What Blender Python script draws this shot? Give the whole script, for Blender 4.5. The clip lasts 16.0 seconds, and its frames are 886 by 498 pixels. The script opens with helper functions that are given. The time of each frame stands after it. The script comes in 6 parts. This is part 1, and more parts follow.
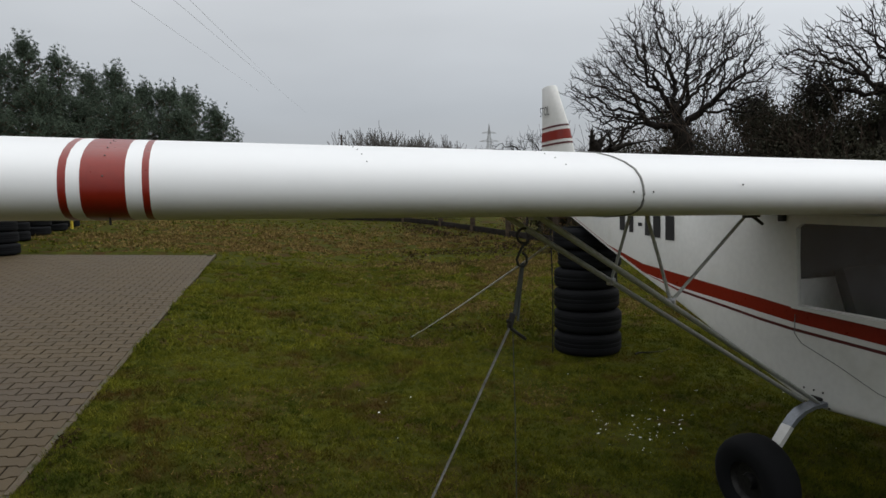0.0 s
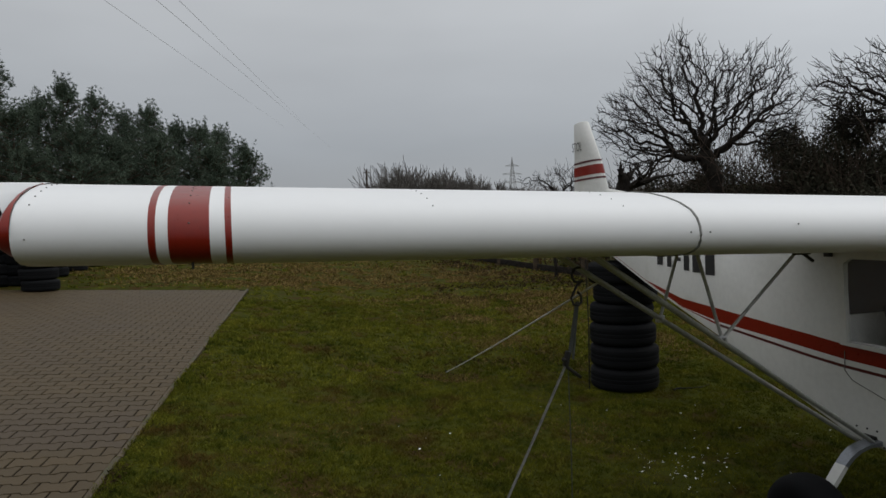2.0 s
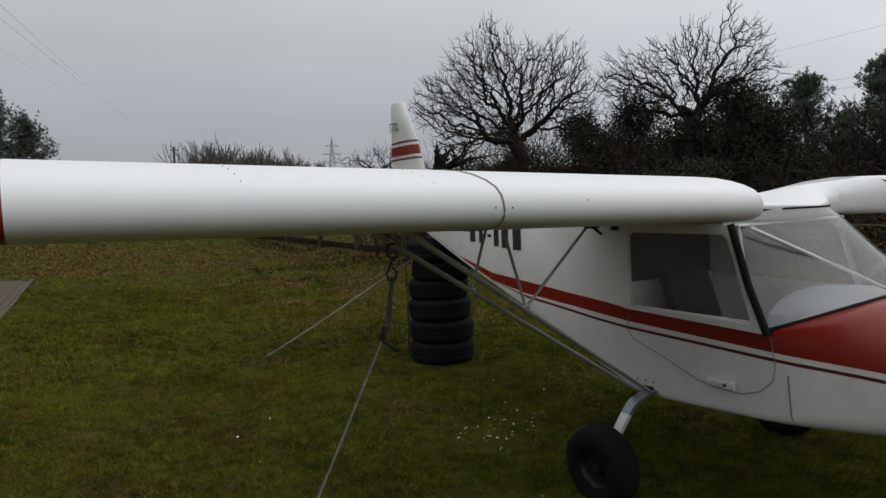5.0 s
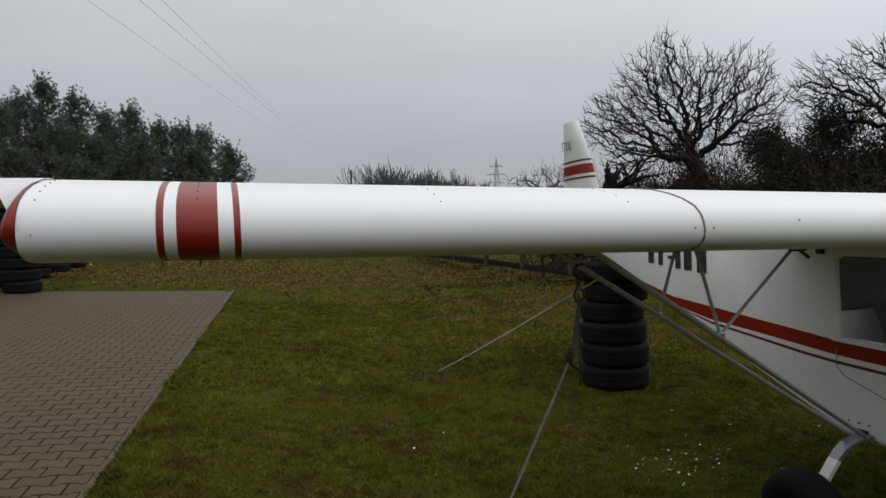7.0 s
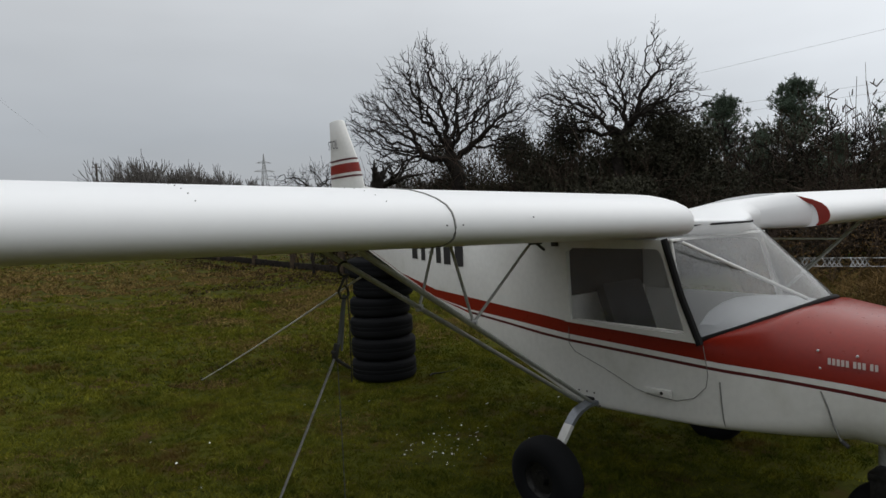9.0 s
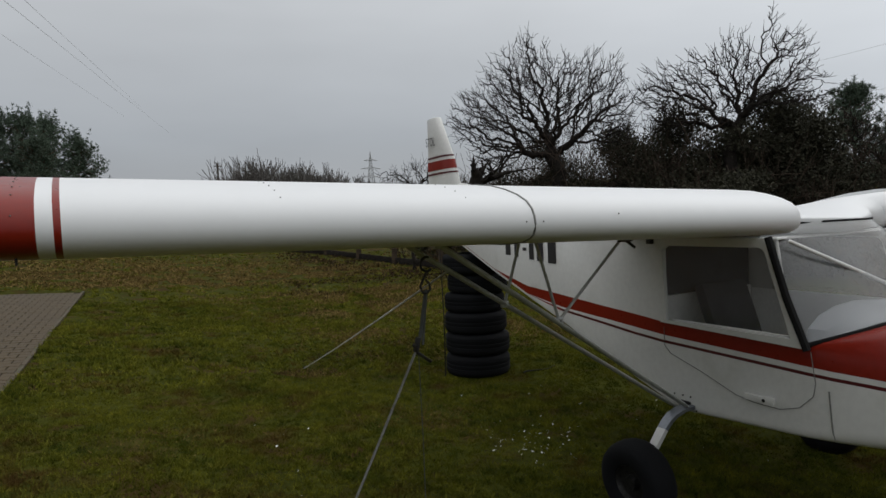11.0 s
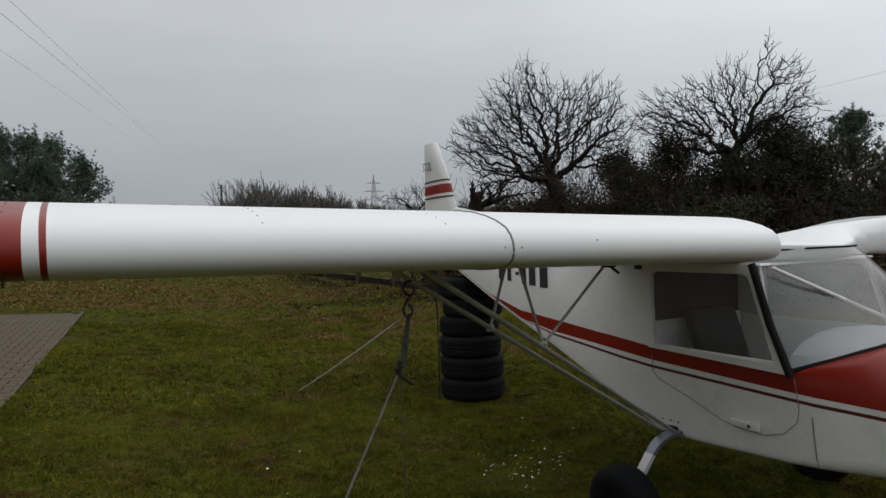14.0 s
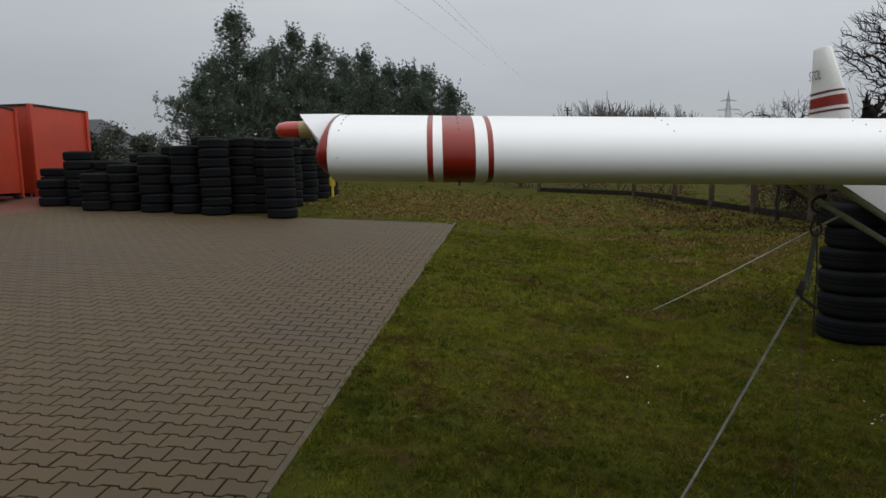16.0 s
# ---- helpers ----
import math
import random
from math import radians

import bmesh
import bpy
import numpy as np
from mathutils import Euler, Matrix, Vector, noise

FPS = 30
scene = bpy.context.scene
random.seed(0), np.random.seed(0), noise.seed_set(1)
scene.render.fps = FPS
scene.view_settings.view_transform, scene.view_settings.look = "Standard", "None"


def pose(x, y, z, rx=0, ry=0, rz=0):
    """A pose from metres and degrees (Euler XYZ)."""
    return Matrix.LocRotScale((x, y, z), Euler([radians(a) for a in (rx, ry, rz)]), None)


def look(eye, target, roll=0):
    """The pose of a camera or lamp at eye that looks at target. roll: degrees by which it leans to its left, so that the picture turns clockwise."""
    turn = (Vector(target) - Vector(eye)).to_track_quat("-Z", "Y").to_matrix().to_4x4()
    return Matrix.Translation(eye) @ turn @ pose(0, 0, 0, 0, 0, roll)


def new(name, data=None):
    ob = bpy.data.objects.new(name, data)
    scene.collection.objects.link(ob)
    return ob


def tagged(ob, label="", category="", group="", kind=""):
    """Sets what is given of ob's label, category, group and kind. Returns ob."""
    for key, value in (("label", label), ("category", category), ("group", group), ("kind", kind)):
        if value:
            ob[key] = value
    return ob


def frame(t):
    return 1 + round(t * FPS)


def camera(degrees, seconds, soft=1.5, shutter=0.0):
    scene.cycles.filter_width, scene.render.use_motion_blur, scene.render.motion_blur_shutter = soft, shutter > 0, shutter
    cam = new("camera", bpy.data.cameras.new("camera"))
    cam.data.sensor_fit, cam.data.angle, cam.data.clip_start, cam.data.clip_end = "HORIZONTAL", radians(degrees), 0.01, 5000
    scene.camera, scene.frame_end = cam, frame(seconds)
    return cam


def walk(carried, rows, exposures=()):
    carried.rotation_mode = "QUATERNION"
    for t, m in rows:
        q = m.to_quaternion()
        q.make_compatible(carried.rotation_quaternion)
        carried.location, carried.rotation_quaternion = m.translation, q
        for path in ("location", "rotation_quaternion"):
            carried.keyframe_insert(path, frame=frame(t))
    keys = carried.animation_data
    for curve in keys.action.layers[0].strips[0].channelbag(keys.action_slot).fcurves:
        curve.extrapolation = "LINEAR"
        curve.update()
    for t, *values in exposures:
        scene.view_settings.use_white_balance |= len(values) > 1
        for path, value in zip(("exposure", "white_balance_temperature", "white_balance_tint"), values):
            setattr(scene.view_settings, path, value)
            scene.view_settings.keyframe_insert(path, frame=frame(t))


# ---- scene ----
cam = camera(67.6, 16.0)
PATH = [
    (0, (-3.461, -1.686, 1.661), (-2.818, 0.201, 1.492), -1.6),
    (0.5, (-3.588, -1.709, 1.686), (-2.719, 0.09, 1.585), -1.7),
    (1, (-3.683, -1.678, 1.69), (-2.742, 0.083, 1.583), -1.9),
    (1.5, (-3.646, -1.689, 1.696), (-2.879, 0.158, 1.672), -2.0),
    (2, (-3.583, -1.698, 1.692), (-3.003, 0.215, 1.624), -2.0),
    (2.5, (-3.518, -1.667, 1.676), (-2.872, 0.224, 1.587), -2.0),
    (3, (-3.525, -1.707, 1.688), (-2.528, 0.026, 1.643), -2.2),
    (3.5, (-3.561, -1.716, 1.691), (-2.53, -0.005, 1.6), -2.2),
    (3.7, (-3.575, -1.682, 1.68), (-2.549, 0.031, 1.563), -2.2),
    (5.8, (-3.562, -1.729, 1.676), (-2.487, -0.049, 1.525), -2.3),
    (6, (-3.564, -1.712, 1.674), (-2.582, 0.025, 1.53), -2.2),
    (6.5, (-3.633, -1.683, 1.68), (-2.866, 0.161, 1.572), -2.2),
    (7, (-3.645, -1.674, 1.681), (-3.02, 0.225, 1.613), -2.1),
    (7.5, (-3.544, -1.685, 1.677), (-3.033, 0.241, 1.505), -2.2),
    (8, (-3.468, -1.661, 1.641), (-3.003, 0.268, 1.397), -2.2),
    (8.5, (-3.527, -1.686, 1.663), (-2.747, 0.151, 1.541), -2.3),
    (9, (-3.637, -1.718, 1.684), (-2.413, -0.14, 1.581), -2.6),
    (9.5, (-3.665, -1.751, 1.672), (-2.325, -0.273, 1.539), -2.7),
    (10, (-3.61, -1.778, 1.681), (-2.508, -0.112, 1.571), -2.6),
    (10.2, (-3.563, -1.774, 1.68), (-2.609, -0.019, 1.58), -2.5),
    (12.3, (-3.607, -1.766, 1.681), (-2.433, -0.15, 1.572), -2.4),
    (12.5, (-3.603, -1.787, 1.689), (-2.302, -0.272, 1.591), -2.6),
    (13, (-3.566, -1.868, 1.688), (-2.108, -0.503, 1.588), -2.6),
    (13.5, (-3.569, -1.864, 1.685), (-2.226, -0.383, 1.629), -2.5),
    (14, (-3.537, -1.85, 1.686), (-2.574, -0.098, 1.655), -2.1),
    (14.5, (-3.506, -1.829, 1.67), (-2.961, 0.088, 1.51), -1.8),
    (15, (-3.523, -1.798, 1.654), (-3.223, 0.171, 1.47), -1.5),
    (15.5, (-3.687, -1.879, 1.661), (-3.503, 0.1, 1.442), -1.4),
    (16, (-3.754, -1.896, 1.648), (-3.759, 0.09, 1.417), -1.4),
]
EXPOSURES = [(0.0, 0.18), (0.5, 0.13), (1.0, -0.02), (1.5, -0.08), (2.0, -0.2), (2.5, -0.2), (3.0, -0.18), (3.5, -0.2), (6.0, 0.02), (6.5, 0.0), (7.0, 0.06), (7.5, -0.12), (8.0, -0.1), (8.5, 0.07), (9.0, 0.06), (9.5, -0.08), (10.0, -0.14), (12.5, 0.0), (13.0, -0.03), (13.5, 0.03), (14.0, -0.04), (14.5, -0.24), (15.0, -0.08), (15.5, -0.05), (16.0, 0.15)]
walk(cam, [(t, look(eye, aim, lean)) for t, eye, aim, lean in PATH],
     exposures=EXPOSURES)

# ---- world and light: a low overcast sky ----
world = bpy.data.worlds.new("overcast")
scene.world = world
world.use_nodes = True
wn, wl = world.node_tree.nodes, world.node_tree.links
wn.clear()
w_out = wn.new("ShaderNodeOutputWorld")
w_bg = wn.new("ShaderNodeBackground")
w_sky = wn.new("ShaderNodeTexSky")
w_sky.sky_type = "NISHITA"
w_sky.sun_disc = False
w_sky.sun_elevation, w_sky.sun_rotation = radians(51), radians(102)
w_sky.dust_density = 4.0
w_skys = wn.new("ShaderNodeMix")
w_skys.data_type = "RGBA"
w_co = wn.new("ShaderNodeTexCoord")
w_sep = wn.new("ShaderNodeSeparateXYZ")
w_ramp = wn.new("ShaderNodeValToRGB")
w_noise = wn.new("ShaderNodeTexNoise")
w_noise.inputs["Scale"].default_value = 1.6
w_noise.inputs["Detail"].default_value = 4.0
w_map = wn.new("ShaderNodeMapping")
w_map.inputs["Scale"].default_value = (1.0, 1.0, 3.5)
w_mul = wn.new("ShaderNodeMix")
w_mul.data_type, w_mul.blend_type = "RGBA", "MULTIPLY"
w_mul.inputs["Factor"].default_value = 1.0
w_nr = wn.new("ShaderNodeValToRGB")
for el, (pos, v) in zip(w_nr.color_ramp.elements, ((0.3, 0.90), (0.7, 1.08))):
    el.position, el.color = pos, (v, v, v, 1)
cr = w_ramp.color_ramp
cr.elements[0].position, cr.elements[0].color = 0.0, (3.4, 3.55, 3.75, 1)
cr.elements[1].position, cr.elements[1].color = 1.0, (14.0, 14.2, 14.4, 1)
e = cr.elements.new(0.12)
e.color = (3.7, 3.95, 4.25, 1)
e = cr.elements.new(0.40)
e.color = (6.2, 6.4, 6.6, 1)
wl.new(w_co.outputs["Generated"], w_sep.inputs[0])
wl.new(w_sep.outputs["Z"], w_ramp.inputs[0])
wl.new(w_co.outputs["Generated"], w_map.inputs[0])
wl.new(w_map.outputs[0], w_noise.inputs["Vector"])
wl.new(w_noise.outputs["Fac"], w_nr.inputs[0])
w_side = wn.new("ShaderNodeMapRange")
w_side.inputs["From Min"].default_value, w_side.inputs["From Max"].default_value = -1.0, 1.0
w_glow = wn.new("ShaderNodeValToRGB")
gr = w_glow.color_ramp
gr.elements[0].position, gr.elements[0].color = 0.0, (0.78, 0.78, 0.78, 1)
gr.elements[1].position, gr.elements[1].color = 1.0, (1.82, 1.81, 1.80, 1)
for pos, v in ((0.5, 0.93), (0.78, 1.0), (0.86, 1.22), (0.935, 1.50)):
    e = gr.elements.new(pos)
    e.color = (v, v, v, 1)
w_mul2 = wn.new("ShaderNodeMix")
w_mul2.data_type, w_mul2.blend_type = "RGBA", "MULTIPLY"
w_mul2.inputs["Factor"].default_value = 1.0
wl.new(w_sep.outputs["X"], w_side.inputs["Value"])
wl.new(w_side.outputs[0], w_glow.inputs[0])
wl.new(w_ramp.outputs[0], w_mul2.inputs["A"])
wl.new(w_glow.outputs[0], w_mul2.inputs["B"])
wl.new(w_mul2.outputs["Result"], w_mul.inputs["A"])
wl.new(w_nr.outputs[0], w_mul.inputs["B"])
w_skys.inputs["Factor"].default_value = 0.94
wl.new(w_sky.outputs[0], w_skys.inputs["A"])
wl.new(w_mul.outputs["Result"], w_skys.inputs["B"])
wl.new(w_skys.outputs["Result"], w_bg.inputs["Color"])
w_bg.inputs["Strength"].default_value = 0.112
wl.new(w_bg.outputs[0], w_out.inputs[0])

sun_data = bpy.data.lights.new("sun", "SUN")
sun_data.energy, sun_data.angle, sun_data.color = 0.35, radians(80), (1.0, 0.97, 0.93)
sun = new("sun", sun_data)
sun.matrix_world = look((14, -3, 18), (0, 0, 0))


# ---- materials ----
def material(name, color, rough=0.6, metal=0.0, vary=0.12, scale=6.0, fine=60.0, bump=0.0, second=None, spec=0.5, coat=0.0,
             island=0.0, per_object=0.0, stain=None, stain_at=(0.55, 0.75), stain_scale=1.2, ramp=None):
    """A surface whose colour varies at two scales, with a fine relief."""
    m = bpy.data.materials.new(name)
    m.use_nodes = True
    n, l = m.node_tree.nodes, m.node_tree.links
    b = n["Principled BSDF"]
    b.inputs["Roughness"].default_value = rough
    b.inputs["Metallic"].default_value = metal
    b.inputs["Specular IOR Level"].default_value = spec
    b.inputs["Coat Weight"].default_value = coat
    co = n.new("ShaderNodeTexCoord")
    n1, n2 = n.new("ShaderNodeTexNoise"), n.new("ShaderNodeTexNoise")
    for t, s in ((n1, scale), (n2, fine)):
        t.inputs["Scale"].default_value = s
        t.inputs["Detail"].default_value = 5.0
        l.new(co.outputs["Object"], t.inputs["Vector"])
    add = n.new("ShaderNodeMath")
    add.operation = "ADD"
    l.new(n1.outputs["Fac"], add.inputs[0])
    l.new(n2.outputs["Fac"], add.inputs[1])
    half = n.new("ShaderNodeMath")
    half.operation = "MULTIPLY"
    half.inputs[1].default_value = 0.5
    l.new(add.outputs[0], half.inputs[0])
    fac = half.outputs[0]
    for weight, source in ((island, "ShaderNodeNewGeometry"), (per_object, "ShaderNodeObjectInfo")):
        if weight:
            g = n.new(source)
            rnd = g.outputs["Random Per Island"] if source == "ShaderNodeNewGeometry" else g.outputs["Random"]
            mx = n.new("ShaderNodeMix")
            mx.inputs["Factor"].default_value = weight
            l.new(fac, mx.inputs["A"])
            l.new(rnd, mx.inputs["B"])
            fac = mx.outputs["Result"]
    r = n.new("ShaderNodeValToRGB")
    lo = second or tuple(c * (1 - 2.2 * vary) for c in color)
    hi = tuple(min(1, c * (1 + (0 if second else vary))) for c in color)
    wide = island or per_object
    r.color_ramp.elements[0].position, r.color_ramp.elements[0].color = (0.15 if wide else 0.36), (*lo, 1)
    r.color_ramp.elements[1].position, r.color_ramp.elements[1].color = (0.85 if wide else 0.60), (*hi, 1)
    if ramp:
        r.color_ramp.elements[0].position, r.color_ramp.elements[1].position = ramp
    l.new(fac, r.inputs[0])
    out = r.outputs[0]
    if stain:
        n3 = n.new("ShaderNodeTexNoise")
        n3.inputs["Scale"].default_value = stain_scale
        n3.inputs["Detail"].default_value = 7.0
        l.new(co.outputs["Object"], n3.inputs["Vector"])
        sr = n.new("ShaderNodeMapRange")
        sr.inputs["From Min"].default_value, sr.inputs["From Max"].default_value = stain_at
        l.new(n3.outputs["Fac"], sr.inputs["Value"])
        mx = n.new("ShaderNodeMix")
        mx.data_type = "RGBA"
        l.new(sr.outputs[0], mx.inputs["Factor"])
        l.new(out, mx.inputs["A"])
        mx.inputs["B"].default_value = (*stain, 1)
        out = mx.outputs["Result"]
    l.new(out, b.inputs["Base Color"])
    rr = n.new("ShaderNodeMapRange")
    rr.inputs["To Min"].default_value, rr.inputs["To Max"].default_value = max(0.02, rough - 0.08), min(1, rough + 0.1)
    l.new(n2.outputs["Fac"], rr.inputs["Value"])
    l.new(rr.outputs[0], b.inputs["Roughness"])
    if bump:
        bp = n.new("ShaderNodeBump")
        bp.inputs["Strength"].default_value = bump
        bp.inputs["Distance"].default_value = 0.02
        l.new(half.outputs[0], bp.inputs["Height"])
        l.new(bp.outputs[0], b.inputs["Normal"])
    return m


def glass(name, tint, haze):
    m = bpy.data.materials.new(name)
    m.use_nodes = True
    n, l = m.node_tree.nodes, m.node_tree.links
    n.remove(n["Principled BSDF"])
    tr, gl, df = n.new("ShaderNodeBsdfTransparent"), n.new("ShaderNodeBsdfGlossy"), n.new("ShaderNodeBsdfDiffuse")
    tr.inputs[0].default_value = (*tint, 1)
    gl.inputs["Roughness"].default_value = 0.06
    df.inputs[0].default_value = (0.75, 0.77, 0.78, 1)
    co, ns = n.new("ShaderNodeTexCoord"), n.new("ShaderNodeTexNoise")
    ns.inputs["Scale"].default_value = 5.0
    l.new(co.outputs["Object"], ns.inputs["Vector"])
    mr = n.new("ShaderNodeMapRange")
    mr.inputs["To Min"].default_value, mr.inputs["To Max"].default_value = haze * 0.6, haze * 1.4
    l.new(ns.outputs["Fac"], mr.inputs["Value"])
    a, b2, fr = n.new("ShaderNodeMixShader"), n.new("ShaderNodeMixShader"), n.new("ShaderNodeLayerWeight")
    pw, fm = n.new("ShaderNodeMath"), n.new("ShaderNodeMapRange")
    pw.operation = "POWER"
    pw.inputs[1].default_value = 5.0
    fm.inputs["To Min"].default_value, fm.inputs["To Max"].default_value = 0.07, 0.9
    l.new(fr.outputs["Facing"], pw.inputs[0])
    l.new(pw.outputs[0], fm.inputs["Value"])
    l.new(mr.outputs[0], a.inputs[0])
    l.new(tr.outputs[0], a.inputs[1])
    l.new(df.outputs[0], a.inputs[2])
    l.new(fm.outputs[0], b2.inputs[0])
    l.new(a.outputs[0], b2.inputs[1])
    l.new(gl.outputs[0], b2.inputs[2])
    l.new(b2.outputs[0], n["Material Output"].inputs["Surface"])
    return m


WHITE = material("white_gelcoat", (0.74, 0.75, 0.755), 0.38, vary=0.008, scale=1.2, fine=12, spec=0.4)
FUSE = material("white_painted_aluminium", (0.645, 0.645, 0.62), 0.33, vary=0.03, scale=2.0, fine=30, bump=0.02,
                stain=(0.50, 0.50, 0.45), stain_at=(0.56, 0.85), stain_scale=3.0)
RED = material("red_paint", (0.205, 0.0125, 0.005), 0.30, vary=0.05, scale=1.2, fine=40, spec=0.36)
DARKRED = material("dark_red_paint", (0.080, 0.007, 0.009), 0.35, vary=0.10, scale=3.0, fine=40)
BLACK = material("black_rubber_seal", (0.010, 0.010, 0.010), 0.7, vary=0.2, spec=0.15)
GROOVE = material("panel_gap_grey", (0.19, 0.19, 0.18), 0.7, vary=0.2)
INK = material("black_vinyl", (0.02, 0.02, 0.022), 0.5, vary=0.1)
PALEBAR = material("pale_vinyl", (0.52, 0.47, 0.45), 0.5, vary=0.05)
ALU = material("dull_aluminium", (0.50, 0.51, 0.52), 0.42, 0.75, vary=0.12, scale=8, fine=90, bump=0.03)
STRUT = material("grey_painted_strut", (0.42, 0.43, 0.42), 0.45, 0.2, vary=0.12, scale=6, fine=70)
STEEL = material("blue_grey_steel", (0.20, 0.215, 0.24), 0.42, 0.5, vary=0.12, scale=8, fine=70, bump=0.03)
TYRE = material("worn_tyre_rubber", (0.010, 0.0105, 0.0118), 0.85, vary=0.25, scale=5, fine=60, bump=0.15, per_object=0.3, second=(0.006, 0.0064, 0.0075), spec=0.14)
SEAT = material("dark_seat_cloth", (0.04, 0.043, 0.05), 0.85, vary=0.15, scale=10, fine=200, bump=0.2)
INNER = material("cabin_lining", (0.88, 0.88, 0.86), 0.6, vary=0.06)
HOOD = material("pale_grey_dash_cover", (0.46, 0.48, 0.51), 0.55, vary=0.06)
# white haze: old acrylic, raised further to imitate sky glare
PLEXI = glass("scratched_acrylic", (0.78, 0.78, 0.775), 0.14)
SIDEPLEXI = glass("side_acrylic", (0.96, 0.96, 0.96), 0.025)
LAMPRED = material("red_lens", (0.38, 0.022, 0.010), 0.15, vary=0.05, coat=0.6)
TAN = material("tan_plastic", (0.36, 0.28, 0.12), 0.5, vary=0.1)
ROPE = material("grey_rope", (0.215, 0.213, 0.203), 0.85, vary=0.2, scale=40, fine=300, bump=0.3)
PALEROPE = material("pale_rope", (0.53, 0.52, 0.48), 0.85, vary=0.15, scale=40, fine=300, bump=0.3)
WEB = material("grey_green_webbing", (0.06, 0.065, 0.06), 0.85, vary=0.15, scale=30, fine=300, bump=0.3)
IRON = material("blackened_iron", (0.03, 0.029, 0.028), 0.5, 0.6, vary=0.3)
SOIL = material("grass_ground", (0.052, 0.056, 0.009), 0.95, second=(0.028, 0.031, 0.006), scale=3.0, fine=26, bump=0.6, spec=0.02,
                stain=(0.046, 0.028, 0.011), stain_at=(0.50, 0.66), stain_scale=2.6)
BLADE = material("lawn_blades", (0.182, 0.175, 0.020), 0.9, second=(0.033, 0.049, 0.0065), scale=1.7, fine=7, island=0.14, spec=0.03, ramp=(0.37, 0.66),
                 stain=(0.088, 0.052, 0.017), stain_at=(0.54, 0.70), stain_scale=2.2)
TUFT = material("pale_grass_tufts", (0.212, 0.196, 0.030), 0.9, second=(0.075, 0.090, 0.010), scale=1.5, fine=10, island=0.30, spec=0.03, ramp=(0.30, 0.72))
LITTER = material("rotting_leaves", (0.060, 0.036, 0.018), 0.85, second=(0.014, 0.009, 0.006), scale=6, fine=30, island=0.5, spec=0.1)
DEAD = material("dead_grass_blades", (0.27, 0.19, 0.068), 0.9, second=(0.055, 0.036, 0.014), scale=2.5, fine=12, island=0.5, spec=0.04)
PAVER = material("concrete_paver", (0.071, 0.048, 0.021), 0.66, second=(0.049, 0.034, 0.015), scale=1.4, fine=45, bump=0.14, per_object=0.35, spec=0.30,
                 stain=(0.054, 0.038, 0.022), stain_at=(0.52, 0.72), stain_scale=0.5)
PAVERS = material("concrete_pavers", (0.071, 0.048, 0.021), 0.66, second=(0.049, 0.034, 0.015), scale=1.4, fine=45, bump=0.14, island=0.35, spec=0.30,
                 stain=(0.054, 0.038, 0.022), stain_at=(0.52, 0.72), stain_scale=0.5)
REDPAVERS = material("red_concrete_pavers", (0.120, 0.040, 0.024), 0.62, second=(0.070, 0.028, 0.018), scale=1.4, fine=45, bump=0.14, island=0.35, spec=0.35)
JOINT = material("joint_sand", (0.013, 0.010, 0.006), 0.95, vary=0.3, scale=8, fine=80, bump=0.3, spec=0.08)
KERB = material("kerb_concrete", (0.085, 0.064, 0.040), 0.7, vary=0.2, scale=5, fine=100, bump=0.3, spec=0.25, stain=(0.05, 0.05, 0.025), stain_at=(0.48, 0.66), stain_scale=3)
BARK = material("wet_dark_bark", (0.027, 0.023, 0.020), 0.9, vary=0.3, scale=6, fine=60, bump=0.5, spec=0.08)
TWIG = material("brown_twigs", (0.085, 0.064, 0.050), 0.9, vary=0.3, scale=3, fine=40, island=0.4, spec=0.05)
# needle colours lifted towards grey: distance haze is put into them
PINE = material("pine_needles", (0.115, 0.150, 0.105), 0.8, second=(0.060, 0.082, 0.062), scale=0.9, fine=10, island=0.55, spec=0.12)
PINEB = material("pine_bark", (0.10, 0.065, 0.042), 0.9, vary=0.3, scale=6, fine=40, bump=0.5)
IVY = material("dull_evergreen_leaves", (0.062, 0.060, 0.040), 0.7, second=(0.021, 0.021, 0.015), scale=1.2, fine=8, island=0.55, spec=0.08)
# the hedge's haze is part of its leaf colour
HEDGE = material("hazy_grey_green_hedge", (0.115, 0.125, 0.10), 0.8, second=(0.040, 0.046, 0.038), scale=1.0, fine=8, island=0.5, spec=0.05)
LEAFY = material("withered_leaves", (0.20, 0.11, 0.025), 0.8, second=(0.05, 0.032, 0.015), scale=3, fine=20, island=0.6)
STRAW = material("dry_reed_grass", (0.185, 0.118, 0.044), 0.85, second=(0.028, 0.018, 0.009), scale=2, fine=20, island=0.6, spec=0.05)
ORANGE = material("orange_container_paint", (0.38, 0.033, 0.009), 0.5, vary=0.10, scale=1.2, fine=30, bump=0.03, stain=(0.27, 0.026, 0.009), stain_at=(0.5, 0.8), stain_scale=0.7)
WOOD = material("pale_split_logs", (0.42, 0.33, 0.22), 0.85, vary=0.25, scale=6, fine=60, bump=0.3, per_object=0.5)
GREYWOOD = material("weathered_post", (0.075, 0.056, 0.040), 0.9, vary=0.25, scale=6, fine=60, bump=0.4, spec=0.08)
YELLOW = material("yellow_plastic", (0.62, 0.47, 0.04), 0.5, vary=0.1)
ROOF = material("grey_roof_tiles", (0.075, 0.08, 0.088), 0.8, vary=0.15, scale=3, fine=20, bump=0.2, spec=0.15)
RENDERW = material("house_plaster", (0.40, 0.39, 0.36), 0.85, vary=0.1, scale=2, fine=30)
